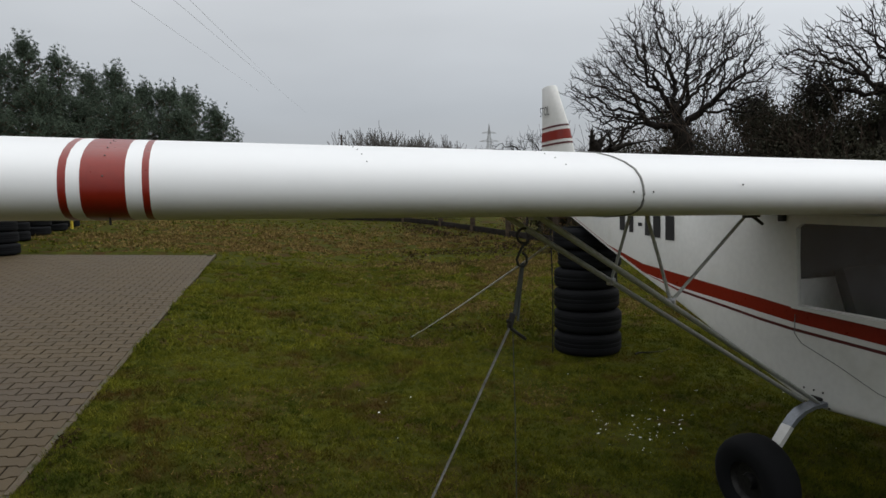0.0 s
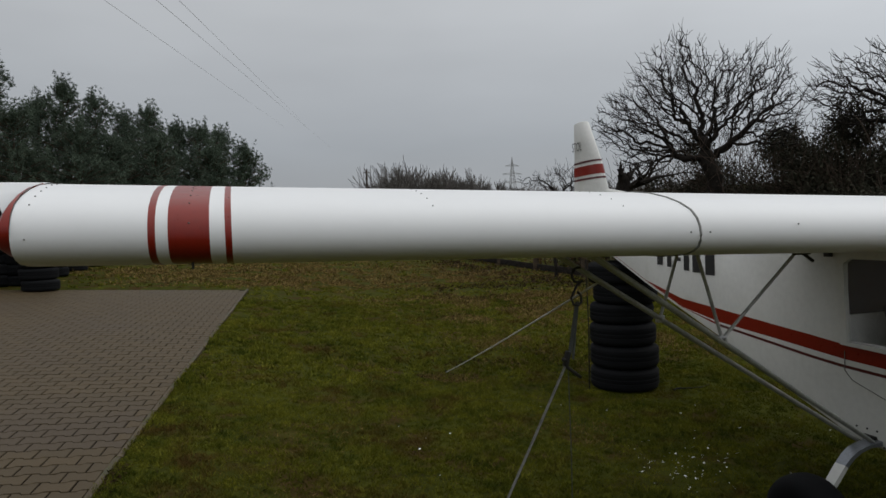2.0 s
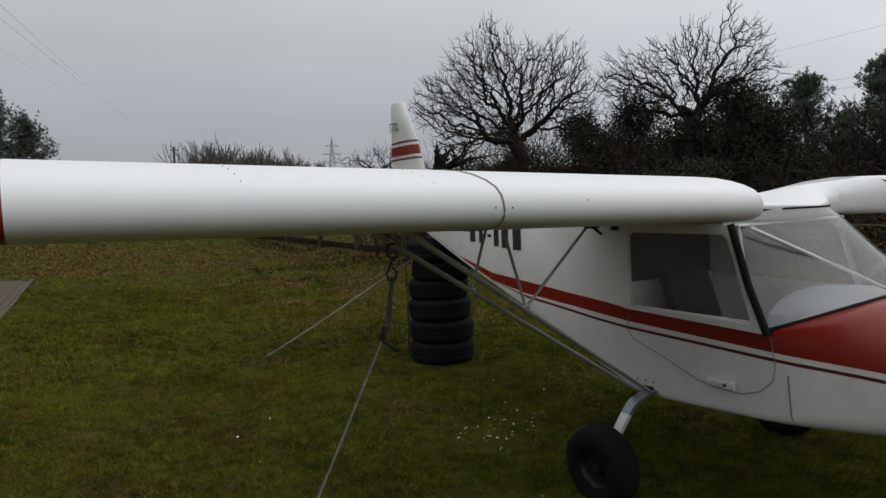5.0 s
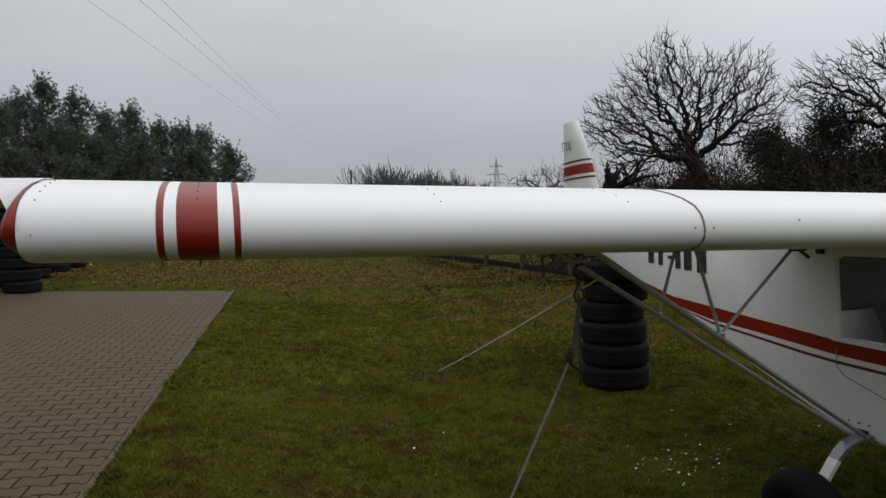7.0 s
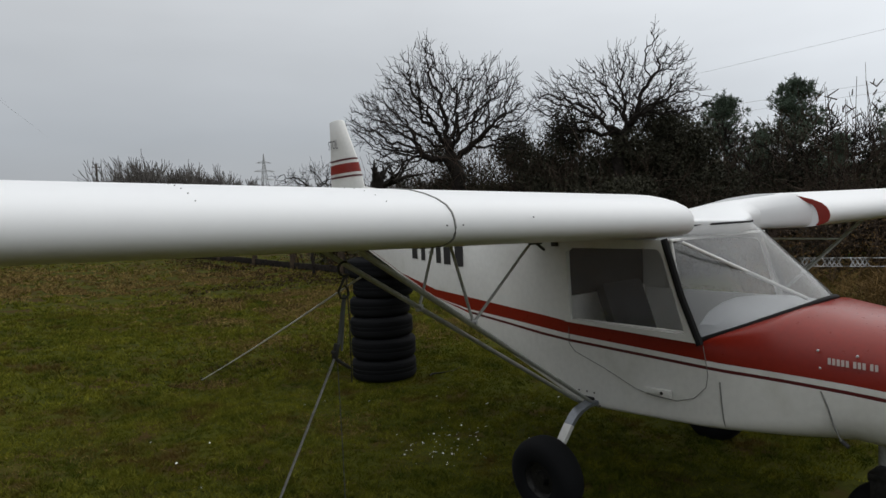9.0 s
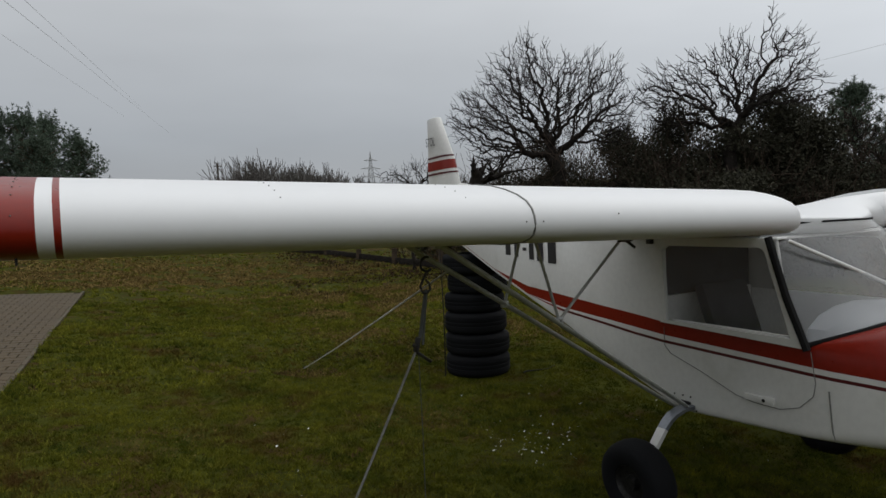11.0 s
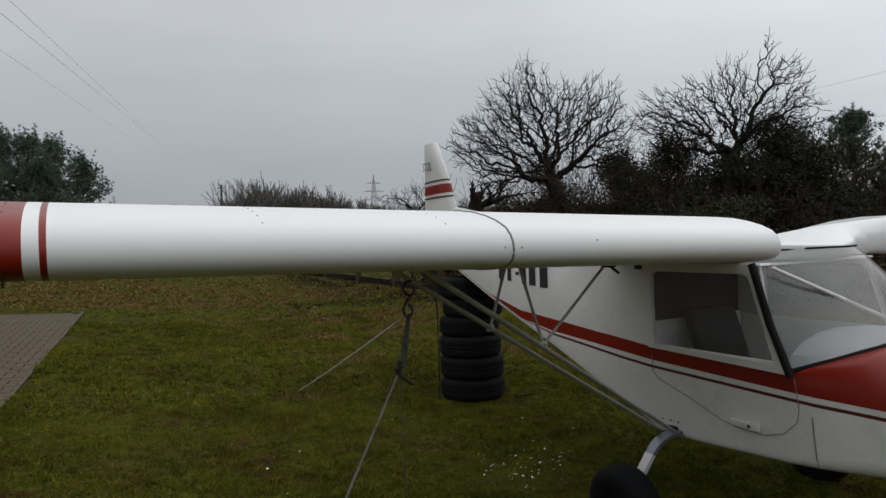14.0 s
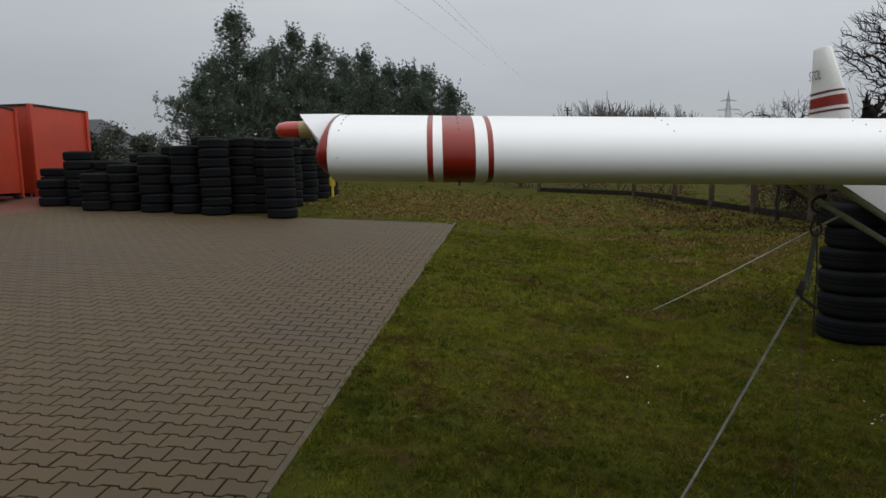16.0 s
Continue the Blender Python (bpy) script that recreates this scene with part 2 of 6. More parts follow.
SHEDM = material("dark_tarred_boards", (0.022, 0.021, 0.020), 0.85, vary=0.3, scale=3, fine=40, bump=0.3)
LATTICE = material("weathered_white_paint", (0.60, 0.61, 0.63), 0.7, vary=0.3, scale=8, fine=40, stain=(0.10, 0.10, 0.09), stain_at=(0.45, 0.6), stain_scale=6)
PETAL = material("white_petals", (0.72, 0.71, 0.66), 0.7, vary=0.1, island=0.4)
WIRE = material("power_wire", (0.36, 0.365, 0.37), 0.6, vary=0.05)
# pale grey stands in for haze over the far trees
FARTWIG = material("far_bare_trees", (0.13, 0.118, 0.108), 0.95, vary=0.15, scale=0.5, fine=4, island=0.4)


# ---- mesh helpers ----
def part(name, bm, mats, parent=None, label="", smooth=True, fix=True):
    """One mesh object out of a bmesh, under a thing or a part."""
    if fix:
        bmesh.ops.recalc_face_normals(bm, faces=bm.faces)
    me = bpy.data.meshes.new(name)
    bm.to_mesh(me)
    bm.free()
    for m in mats if isinstance(mats, (list, tuple)) else [mats]:
        me.materials.append(m)
    if smooth:
        me.polygons.foreach_set("use_smooth", [True] * len(me.polygons))
        try:
            me.set_sharp_from_angle(angle=radians(38))
        except Exception:
            pass
    ob = new(name, me)
    if parent:
        ob.parent = parent
    if label:
        tagged(ob, label)
    return ob


def raw(name, verts, faces, mats, parent=None, label="", smooth=False):
    """One mesh object straight from arrays, for what has very many faces."""
    me = bpy.data.meshes.new(name)
    me.from_pydata(verts, [], faces)
    for m in mats if isinstance(mats, (list, tuple)) else [mats]:
        me.materials.append(m)
    if smooth:
        me.polygons.foreach_set("use_smooth", [True] * len(me.polygons))
    ob = new(name, me)
    if parent:
        ob.parent = parent
    if label:
        tagged(ob, label)
    return ob


def tri_soup(name, tris, mats, parent=None):
    """tris: an array of n x 3 x 3 corner points."""
    tris = np.asarray(tris, dtype=np.float32)
    n = len(tris)
    me = bpy.data.meshes.new(name)
    me.vertices.add(3 * n)
    me.vertices.foreach_set("co", tris.reshape(-1))
    me.loops.add(3 * n)
    me.loops.foreach_set("vertex_index", np.arange(3 * n, dtype=np.int32))
    me.polygons.add(n)
    me.polygons.foreach_set("loop_start", np.arange(0, 3 * n, 3, dtype=np.int32))
    me.update(calc_edges=True)
    for m in mats if isinstance(mats, (list, tuple)) else [mats]:
        me.materials.append(m)
    ob = new(name, me)
    if parent:
        ob.parent = parent
    return ob


def thing(name, label, category, at=(0, 0, 0), group="", kind=""):
    ob = new(name)
    ob.location = at
    ob.empty_display_size = 0.1
    return tagged(ob, label, category, group, kind)


def box(bm, c, s, bevel=0.0, turn=None, mat=0):
    m = Matrix.Translation(c) @ (turn.to_4x4() if turn else Matrix.Identity(4)) @ Matrix.Diagonal((*s, 1))
    made = bmesh.ops.create_cube(bm, size=1.0, matrix=m)
    fs = {f for v in made["verts"] for f in v.link_faces}
    for f in fs:
        f.material_index = mat
    if bevel:
        es = {ed for v in made["verts"] for ed in v.link_edges}
        bmesh.ops.bevel(bm, geom=list(es), offset=bevel, segments=2, affect="EDGES", profile=0.6)


def tube(bm, pts, r, n=8, mat=0, flat=1.0, closed=False, caps=True):
    """A tube along points; r a number or one per point; flat squeezes it across."""
    pts = [Vector(p) for p in pts]
    rs = r if isinstance(r, (list, tuple)) else [r] * len(pts)
    rings, ref = [], None
    for i, p in enumerate(pts):
        a = pts[i - 1] if (i or closed) else p
        b = pts[(i + 1) % len(pts)] if (i < len(pts) - 1 or closed) else p
        d = (b - a).normalized()
        if ref is None:
            ref = Vector((0, 0, 1)) if abs(d.z) < 0.9 else Vector((0, 1, 0))
        u = d.cross(ref).normalized()
        v = u.cross(d).normalized()
        ref = v
        rings.append([bm.verts.new(p + (u * math.cos(k * 2 * math.pi / n) + v * math.sin(k * 2 * math.pi / n) * flat) * rs[i]) for k in range(n)])
    last = len(rings) if closed else len(rings) - 1
    for i in range(last):
        a, b = rings[i], rings[(i + 1) % len(rings)]
        for k in range(n):
            bm.faces.new((a[k], a[(k + 1) % n], b[(k + 1) % n], b[k])).material_index = mat
    if caps and not closed:
        bm.faces.new(rings[0]).material_index = mat
        bm.faces.new(rings[-1][::-1]).material_index = mat


def lathe(bm, profile, m, n=32, mat=0):
    """profile: (radius, height) pairs, turned about the local z of m."""
    rings = []
    for r, h in profile:
        if r < 1e-6:
            rings.append([bm.verts.new(m @ Vector((0, 0, h)))])
        else:
            rings.append([bm.verts.new(m @ Vector((r * math.cos(k * 2 * math.pi / n), r * math.sin(k * 2 * math.pi / n), h))) for k in range(n)])
    for a, b in zip(rings, rings[1:]):
        for k in range(n):
            k2 = (k + 1) % n
            q = [a[k % len(a)], a[k2 % len(a)], b[k2 % len(b)], b[k % len(b)]]
            q = list(dict.fromkeys(q))
            if len(q) > 2:
                bm.faces.new(q).material_index = mat


def loft(bm, rows, mat=lambda i, j: 0, close=False):
    """Faces between successive rows of points; mat gives each face's material or None to leave it open."""
    vs = [[bm.verts.new(p) for p in row] for row in rows]
    for i in range(len(vs) - 1):
        n = len(vs[i])
        for j in range(n if close else n - 1):
            k = mat(i, j)
            if k is None:
                continue
            q = list(dict.fromkeys((vs[i][j], vs[i][(j + 1) % n], vs[i + 1][(j + 1) % n], vs[i + 1][j])))
            if len({tuple(round(c, 6) for c in v.co) for v in q}) > 2:
                bm.faces.new(q).material_index = k
    return vs


def lerp(table, x):
    """Between the (x, value) pairs of a table."""
    xs, ys = zip(*table)
    return float(np.interp(x, xs, ys))


def ease(a, b, x):
    k = min(1.0, max(0.0, (x - a) / (b - a)))
    return k * k * (3 - 2 * k)


# ---- the lie of the land ----


def edge_x(y):
    return -4.645 + 0.0985 * (y - 0.9)


def paved(x, y):
    """Whether the yard behind the corner of the lawn is paved here."""
    u = (-(x - edge_x(-3.0)) + 0.0985 * (y + 3.0)) / 1.00484
    v = (0.0985 * (x - edge_x(-3.0)) + (y + 3.0)) / 1.00484
    return 5.35 + max(0.0, v - 14.85) * 0.33 < u < 16 and 14.0 < v < 19.6


def land(x, y):
    """Height of the ground: nearly flat under the aeroplane, rising to the paving and to the back."""
    yy = min(max(y, -8.0), 45.0)
    right = -0.03 + 0.033 * (yy - 0.85) - 0.03 * min(1.3, max(0.0, (3.7 - yy) / 2.8))
    left = 0.22 + 0.04 * (yy - 1.2)
    k = min(1.0, max(0.0, (-0.95 - x) / 3.65))
    z = right + (left - right) * k
    if x < -4.6:
        z += 0.05 * min(-4.6 - x, 16)
    d = math.hypot(x, y)
    return z + max(0, d - 60) * 0.045


# ---- ground ----
def spread(lo, hi, near, step, grow):
    """Grid lines: fine round near, wider and wider away from it."""
    out, x, s = [near], near, step
    while x < hi:
        x += s
        out.append(x)
        if x > near + 9:
            s *= grow
    x, s = near, step
    while x > lo:
        x -= s
        out.insert(0, x)
        if x < near - 9:
            s *= grow
    return out


gx, gy = spread(-900, 900, -1.5, 0.22, 1.22), spread(-700, 1100, 4.0, 0.22, 1.22)
verts = []
for y in gy:
    for x in gx:
        rough = 0.028 * noise.noise((x * 0.9, y * 0.9, 0.3)) + 0.012 * noise.noise((x * 3.1, y * 3.1, 7.0))
        keep = ease(0.0, 0.5, x - edge_x(y)) if y < 12.2 else (0.0 if paved(x, y) else 1.0)
        under = 0.0 if keep > 0.0 else (0.016 if x > edge_x(y) - 0.35 else 0.06)
        verts.append((x, y, land(x, y) - 0.004 + rough * keep - under))
w = len(gx)
faces = [(j * w + i, j * w + i + 1, j * w + w + i + 1, j * w + w + i) for j in range(len(gy) - 1) for i in range(w - 1)]
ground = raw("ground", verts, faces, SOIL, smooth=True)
tagged(ground, "mossy lawn of short green grass with worn brown patches", "ground", kind="structure")

# ---- the aeroplane ----
plane = thing("aeroplane", "white and red high-wing light aeroplane parked on grass and tied down", "aeroplane", (0, 0, 0))

UPPER = [(0.0, 0.068), (0.005, 0.094), (0.017, 0.118), (0.045, 0.144), (0.10, 0.169), (0.17, 0.190), (0.26, 0.208), (0.36, 0.218), (0.47, 0.220), (0.65, 0.201), (0.85, 0.160), (1.10, 0.098), (1.36, 0.047)]
LOWER = [(1.36, 0.038), (1.1, 0.018), (0.8, 0.006), (0.5, -0.002), (0.33, -0.004), (0.2, -0.004), (0.13, 0.0), (0.07, 0.007), (0.035, 0.018), (0.013, 0.032), (0.004, 0.049)]
PROFILE = UPPER + LOWER


def wing_base(x):
    return 1.503 + 0.0185 * abs(x) - 0.0125 * x


def wing_ring(x, y0=0.015, lift=1.0):
    return [(x, y0 + y, wing_base(x) + (z if z < 0.07 else 0.07 + (z - 0.07) * lift)) for y, z in PROFILE]


ROOT = {-1: -0.735, 1: -0.70}
BANDS = [(-3.798, -3.781), (-3.753, -3.658), (-3.622, -3.606)]
for side, label in ((-1, "white wing with three red bands near its tip"), (1, "far white wing with red bands near its tip")):
    xs = [-4.085, -3.798, -3.781, -3.753, -3.658, -3.622, -3.606, -3.07, -2.46, -2.235, -1.6, -1.1, -0.84, -0.79, -0.755, ROOT[side]]
    bm = bmesh.new()
    rows = [[(px, py + lerp([(-0.84, 0.0), (-0.79, 0.006), (-0.755, 0.020), (-0.735, 0.042)], x if side < 0 else -0.9) * max(0.0, 1 - (py - 0.015) / 0.45), pz) for px, py, pz in wing_ring(-side * x)] for x in xs]

    def paint(i, j, xs=xs):
        mid = (xs[i] + xs[i + 1]) / 2
        return 1 if any(a < mid < b for a, b in BANDS) else 0
    vs = loft(bm, rows, paint, close=True)
    bm.faces.new(vs[0]).material_index = 0
    bm.faces.new(vs[-1]).material_index = 0
    wing = part("wing", bm, [WHITE, RED], plane, label)
    bm = bmesh.new()
    rim = [(y, z) for y, z in LOWER[::-1] if y < 0.10][::-1] + [(y, z) for y, z in UPPER if y < 0.27]
    rim = [(y, z) for y, z in rim]
    rows = []
    for k, (y, z) in enumerate(rim):
        f = k / (len(rim) - 1)
        deep = 0.012 + 0.055 * math.sin(math.pi * min(1, f * 1.05)) ** 0.8
        rows.append([(side * 0.699, 0.014 + y, wing_base(0.7 * side) + z), (side * 0.690, 0.013 + y, wing_base(0.7 * side) + z), (side * 0.690, 0.015 + y + deep, wing_base(0.7 * side) + z * 0.92 + 0.004), (side * 0.699, 0.015 + y + deep, wing_base(0.7 * side) + z * 0.92 + 0.004)])
    loft(bm, rows)
    if side > 0:
        part("root_rim", bm, RED, wing, "red rim at the root of the wing nose")
    else:
        # black tube added to draw the shaded gap at the near wing's root
        bm.free()
        bm = bmesh.new()
        tube(bm, [(-0.734, 0.015 + y * 0.995 + 0.042 * max(0.0, 1 - y / 0.45), wing_base(-0.735) + z) for y, z in [(0.10, 0.008), (0.07, 0.012), (0.035, 0.022), (0.013, 0.035), (0.004, 0.050)] + [q for q in UPPER if q[0] < 0.3]], 0.003, 6)
        part("root_gap_line", bm, BLACK, wing, "thin black line drawn for the gap at the wing root")
    if side < 0:
        bm = bmesh.new()
        tube(bm, wing_ring(side * 2.235), 0.0042, 6, closed=True)
        part("joint_strip", bm, GROOVE, wing, "dark strip over the joint of the wing skin")
    for x, lo, hi in ((3.07, 0.004, 0.30), (2.46, 0.004, 0.34), (3.705, 0.01, 0.30), (4.055, 0.0, 0.36)):
        bm = bmesh.new()
        for y in np.linspace(lo, hi, 6 if x != 4.055 else 8):
            z = lerp(UPPER, y) if y > 0.005 else 0.066
            bmesh.ops.create_icosphere(bm, subdivisions=1, radius=0.0024, matrix=Matrix.Translation((side * x, 0.015 + y - 0.001, wing_base(side * x) + z + 0.0005)))
        tagged(part("rivet_row", bm, GROOVE, wing), "row of small dark rivets", kind="stuff")
    for x, z in ((2.744, 0.052), (1.86, 0.10), (2.20, 0.075), (2.27, 0.075)):
        bm = bmesh.new()
        bmesh.ops.create_icosphere(bm, subdivisions=1, radius=0.0032, matrix=Matrix.Translation((side * x, 0.015 + (0.012 if z < 0.07 else 0.0005), wing_base(side * x) + z)))
        part("screw_head", bm, INK, wing)
    bm = bmesh.new()
    tube(bm, [(side * 3.705, 0.10, wing_base(side * 3.7) + 0.02), (side * 3.705, 0.10, wing_base(side * 3.7) - 0.012)], 0.003, 6)
    part("drain_pin", bm, INK, wing)
    # swept tip: the upper skin runs out past the last rib to a raked edge, the underside slants up to it
    zb = wing_base(side * 4.1) + 0.004
    INNER_EDGE = [(0.006, 0.102), (0.02, 0.122), (0.05, 0.146), (0.10, 0.169), (0.20, 0.197), (0.36, 0.2175), (0.55, 0.213), (0.85, 0.160), (1.10, 0.098), (1.34, 0.050)]
    OUT = [(0.020, 0.050, 0.103), (0.036, 0.093, 0.117), (0.058, 0.150, 0.135), (0.084, 0.218, 0.157), (0.118, 0.308, 0.185), (0.158, 0.412, 0.224), (0.172, 0.60, 0.206), (0.175, 0.86, 0.158), (0.165, 1.11, 0.096), (0.14, 1.34, 0.053)]
    UNDER = [(0.01, 0.06), (0.03, 0.045), (0.06, 0.03), (0.1, 0.015), (0.2, 0.004), (0.36, 0.001), (0.55, 0.002), (0.85, 0.008), (1.1, 0.019), (1.34, 0.037)]
    bm = bmesh.new()
    rows = [[(side * 4.083, 0.015 + a[0], zb + a[1]), (side * (4.085 + b[0]), 0.015 + b[1], zb + b[2]), (side * (4.085 + b[0] * 0.98), 0.02 + b[1], zb + b[2] - 0.008), (side * 4.083, 0.02 + c[0], zb + c[1])] for a, b, c in zip(INNER_EDGE, OUT, UNDER)]
    loft(bm, rows)
    part("wing_tip", bm, WHITE, wing)
    bm = bmesh.new()
    rows = []
    for y, z, o in ((0.30, 0.212, 0.002), (0.17, 0.190, 0.004), (0.10, 0.169, 0.008), (0.05, 0.146, 0.013), (0.02, 0.122, 0.020), (0.004, 0.095, 0.028), (0.0, 0.075, 0.032), (0.006, 0.058, 0.033), (0.025, 0.040, 0.029), (0.06, 0.024, 0.020), (0.12, 0.010, 0.009), (0.2, 0.002, 0.003)):
        rows.append([(side * 4.0845, 0.012 + y, zb + z), (side * (4.085 + o * 0.7), 0.013 + y, zb + z), (side * (4.085 + o), 0.024 + y, zb + z), (side * (4.085 + o * 0.6), 0.06 + y, zb + z - 0.002), (side * 4.0845, 0.09 + y, zb + z - 0.003)])
    loft(bm, rows)
    part("tip_nose", bm, RED, wing, "red nose cap of the wing tip")
    bm = bmesh.new()
    m = Matrix.Translation((side * 4.256, 0.58, zb + 0.182)) @ Matrix.Rotation(radians(90 * side), 4, "Y")
    lathe(bm, [(0, -0.05), (0.031, -0.05), (0.033, 0.0), (0.030, 0.022)], m, 20, 1)
    lathe(bm, [(0.031, 0.020), (0.030, 0.070), (0.025, 0.096), (0.014, 0.107), (0, 0.110)], m, 20, 0)
    part("position_light", bm, [LAMPRED, TAN], wing, "red glass position light on a tan base")
    # struts of this side
    s = side
    fa, fb = (s * 0.560, 0.86, 0.520), (s * 2.40, 0.42, wing_base(s * 2.40) + 0.003)
    ra, rb = (s * 0.555, 0.95, 0.500), (s * 2.40, 0.74, wing_base(s * 2.40) + 0.006)
    for nm, a, b in (("wing_strut", fa, fb), ("wing_strut", ra, rb))[:2 if s < 0 else 1]:
        bm = bmesh.new()
        tube(bm, [a, Vector(a).lerp(Vector(b), 0.03), Vector(a).lerp(Vector(b), 0.97), b], [0.011, 0.0175, 0.0175, 0.012], 12, flat=0.62)
        part(nm, bm, STRUT, plane, "grey streamlined wing strut")
    nf, nr = Vector(fa).lerp(Vector(fb), 0.614) + Vector((0, 0, 0.012)), Vector(ra).lerp(Vector(rb), 0.695)
    braces = [(nf, (s * 1.35, 0.525, wing_base(s * 1.35))), (nf, (s * 1.84, 0.55, wing_base(s * 1.84))), (nr, (s * 1.735, 0.80, wing_base(s * 1.73) + 0.005))]
    for a, b in braces if s < 0 else [(Vector(fa).lerp(Vector(fb), 0.83), (0.90, 0.52, 1.42))]:
        bm = bmesh.new()
        tube(bm, [a, b], 0.0072, 8)
        part("jury_strut", bm, STRUT, plane, "thin grey tube bracing the wing strut")
    for p in (nf, nr) if s < 0 else ():
        bm = bmesh.new()
        box(bm, p, (0.036, 0.022, 0.032), 0.005)
        tube(bm, [p + Vector((0, -0.024, 0)), p + Vector((0, 0.024, 0))], 0.007, 8)
        part("strut_clamp", bm, ALU, plane)
    bm = bmesh.new()
    box(bm, (s * 1.36, 0.50, wing_base(s * 1.36) - 0.012), (0.07, 0.03, 0.02), 0.004)
    tube(bm, [(s * 1.36, 0.5, wing_base(s * 1.36) - 0.012), (s * 1.30, 0.5, wing_base(s * 1.3) - 0.05)], 0.007, 6)
    part("strut_bracket", bm, IRON, plane)
    bm = bmesh.new()
    box(bm, (s * 2.40, 0.42, wing_base(s * 2.40) - 0.006), (0.03, 0.04, 0.03), 0.004)
    part("strut_bracket", bm, STRUT, plane)

# centre section over the cabin, dipping between the two wings
bm = bmesh.new()
rows = []
for x in (-0.737, -0.68, -0.6, -0.5, -0.38, -0.25, -0.12, 0.0, 0.12, 0.25, 0.38, 0.5, 0.6, 0.705):
    lift = lerp([(-0.71, 0.50), (-0.4, 0.16), (0, 0.10), (0.25, 0.36), (0.5, 0.76), (0.62, 0.90), (0.71, 0.98)], x)
    y0 = lerp([(-0.71, 0.35), (-0.45, 0.38), (-0.25, 0.26), (0, 0.19), (0.25, 0.27), (0.42, 0.37), (0.5, 0.34), (0.6, 0.23), (0.71, 0.11)], x)
    crest = y0 + 0.1645
    rows.append([(px, y0 + 0.35 * py if py <= 0.47 else crest + (py - 0.47) / 0.89 * (1.372 - crest), pz) for px, py, pz in wing_ring(x, 0.0, lift)])
vs = loft(bm, rows, close=True)
bm.faces.new(vs[0])
bm.faces.new(vs[-1])
part("centre_section", bm, WHITE, plane)

# fuselage: one skin with the red band and the thin line under it painted along its sides
HALF = [(-1.13, 0.17), (-1.10, 0.235), (-1.02, 0.32), (-0.88, 0.385), (-0.65, 0.43), (-0.40, 0.465), (0.04, 0.527), (0.18, 0.53), (1.1, 0.53), (2.13, 0.43), (3.2, 0.33), (4.05, 0.24), (5.0, 0.05)]
BELLY = [(-1.13, 0.825), (-1.10, 0.77), (-0.98, 0.592), (-0.88, 0.500), (-0.80, 0.482), (-0.65, 0.512), (-0.40, 0.541), (0.04, 0.517), (0.5, 0.495), (0.86, 0.474), (1.0, 0.49), (1.5, 0.645), (1.7, 0.709), (2.14, 0.855), (2.45, 0.948), (2.99, 1.105), (3.8, 1.367), (4.14, 1.47), (5.0, 1.71)]
LINE = [(-1.2, 0.845), (-1.13, 0.832), (-1.07, 0.805), (-0.97, 0.808), (-0.75, 0.827), (-0.50, 0.847), (-0.21, 0.862), (1.03, 0.908), (1.49, 0.933), (2.20, 0.964), (5, 1.10)]
THIN = [(-1.2, 0.820), (-1.13, 0.807), (-1.07, 0.779), (-0.97, 0.780), (-0.75, 0.796), (-0.50, 0.818), (-0.21, 0.835), (1.06, 0.879), (1.37, 0.894), (1.82, 0.929), (2.48, 0.968), (5, 1.08)]
BAND = [(0.0, 0.955), (0.15, 0.957), (1.02, 0.985), (1.18, 1.0), (1.82, 1.033), (2.20, 1.057), (2.96, 1.097), (5, 1.21)]
TOP = [(-1.13, 0.965), (-1.10, 1.030), (-1.02, 1.053), (-0.70, 1.090), (-0.44, 1.127), (-0.27, 1.160)]


def glass_foot(s):
    """Foot of the windscreen, s from -1 to 1 across it."""
    a = abs(s)
    return Vector((0.53 * s, 0.18 - 0.44 * (1 - a ** 2.2), 0.965 + 0.20 * (1 - a ** 2)))


def head_point(s):
    """Upper edge of the windscreen, s from -1 to 1 across it."""
    return Vector((0.53 * s, 0.130 + 0.290 * math.sqrt(s * s + 0.012) / 1.006, 1.553 + 0.014 * (1 - s * s)))


def bottom_half(y):
    hw, zb, zc = lerp(HALF, y), lerp(BELLY, y), lerp(THIN, y) - 0.017
    n = lerp([(-1.1, 2.2), (-0.5, 3.2), (0.0, 12.0), (0.3, 28.0), (5, 30.0)], y)
    zc = max(zc, zb + 0.02)
    pts = []
    for k in range(11):
        a = math.pi / 2 * (1 - k / 10)
        pts.append((-hw * max(0, math.cos(a)) ** (2 / n), y, zc - (zc - zb) * max(0, math.sin(a)) ** (2 / n)))
    return pts + [(-hw, y, max(lerp(THIN, y), zc + 0.002)), (-hw, y, max(lerp(LINE, y), zc + 0.004))]


def mirrored(rows):
    return [[(-x, y, z) for x, y, z in row] for row in rows]


stations = [-1.13, -1.10, -1.02, -0.95, -0.88, -0.8, -0.65, -0.5, -0.40, -0.27, -0.1, 0.04, 0.18, 0.5, 0.86, 1.0, 1.06, 1.3, 1.6, 2.13, 2.6, 3.15, 3.6, 4.05, 4.5, 5.0]


def lower_skin(bm, ys):
    rows = [bottom_half(y) for y in ys]
    tone = lambda i, j: {10: 1}.get(j, 0)
    loft(bm, rows, tone)
    loft(bm, mirrored(rows), tone)


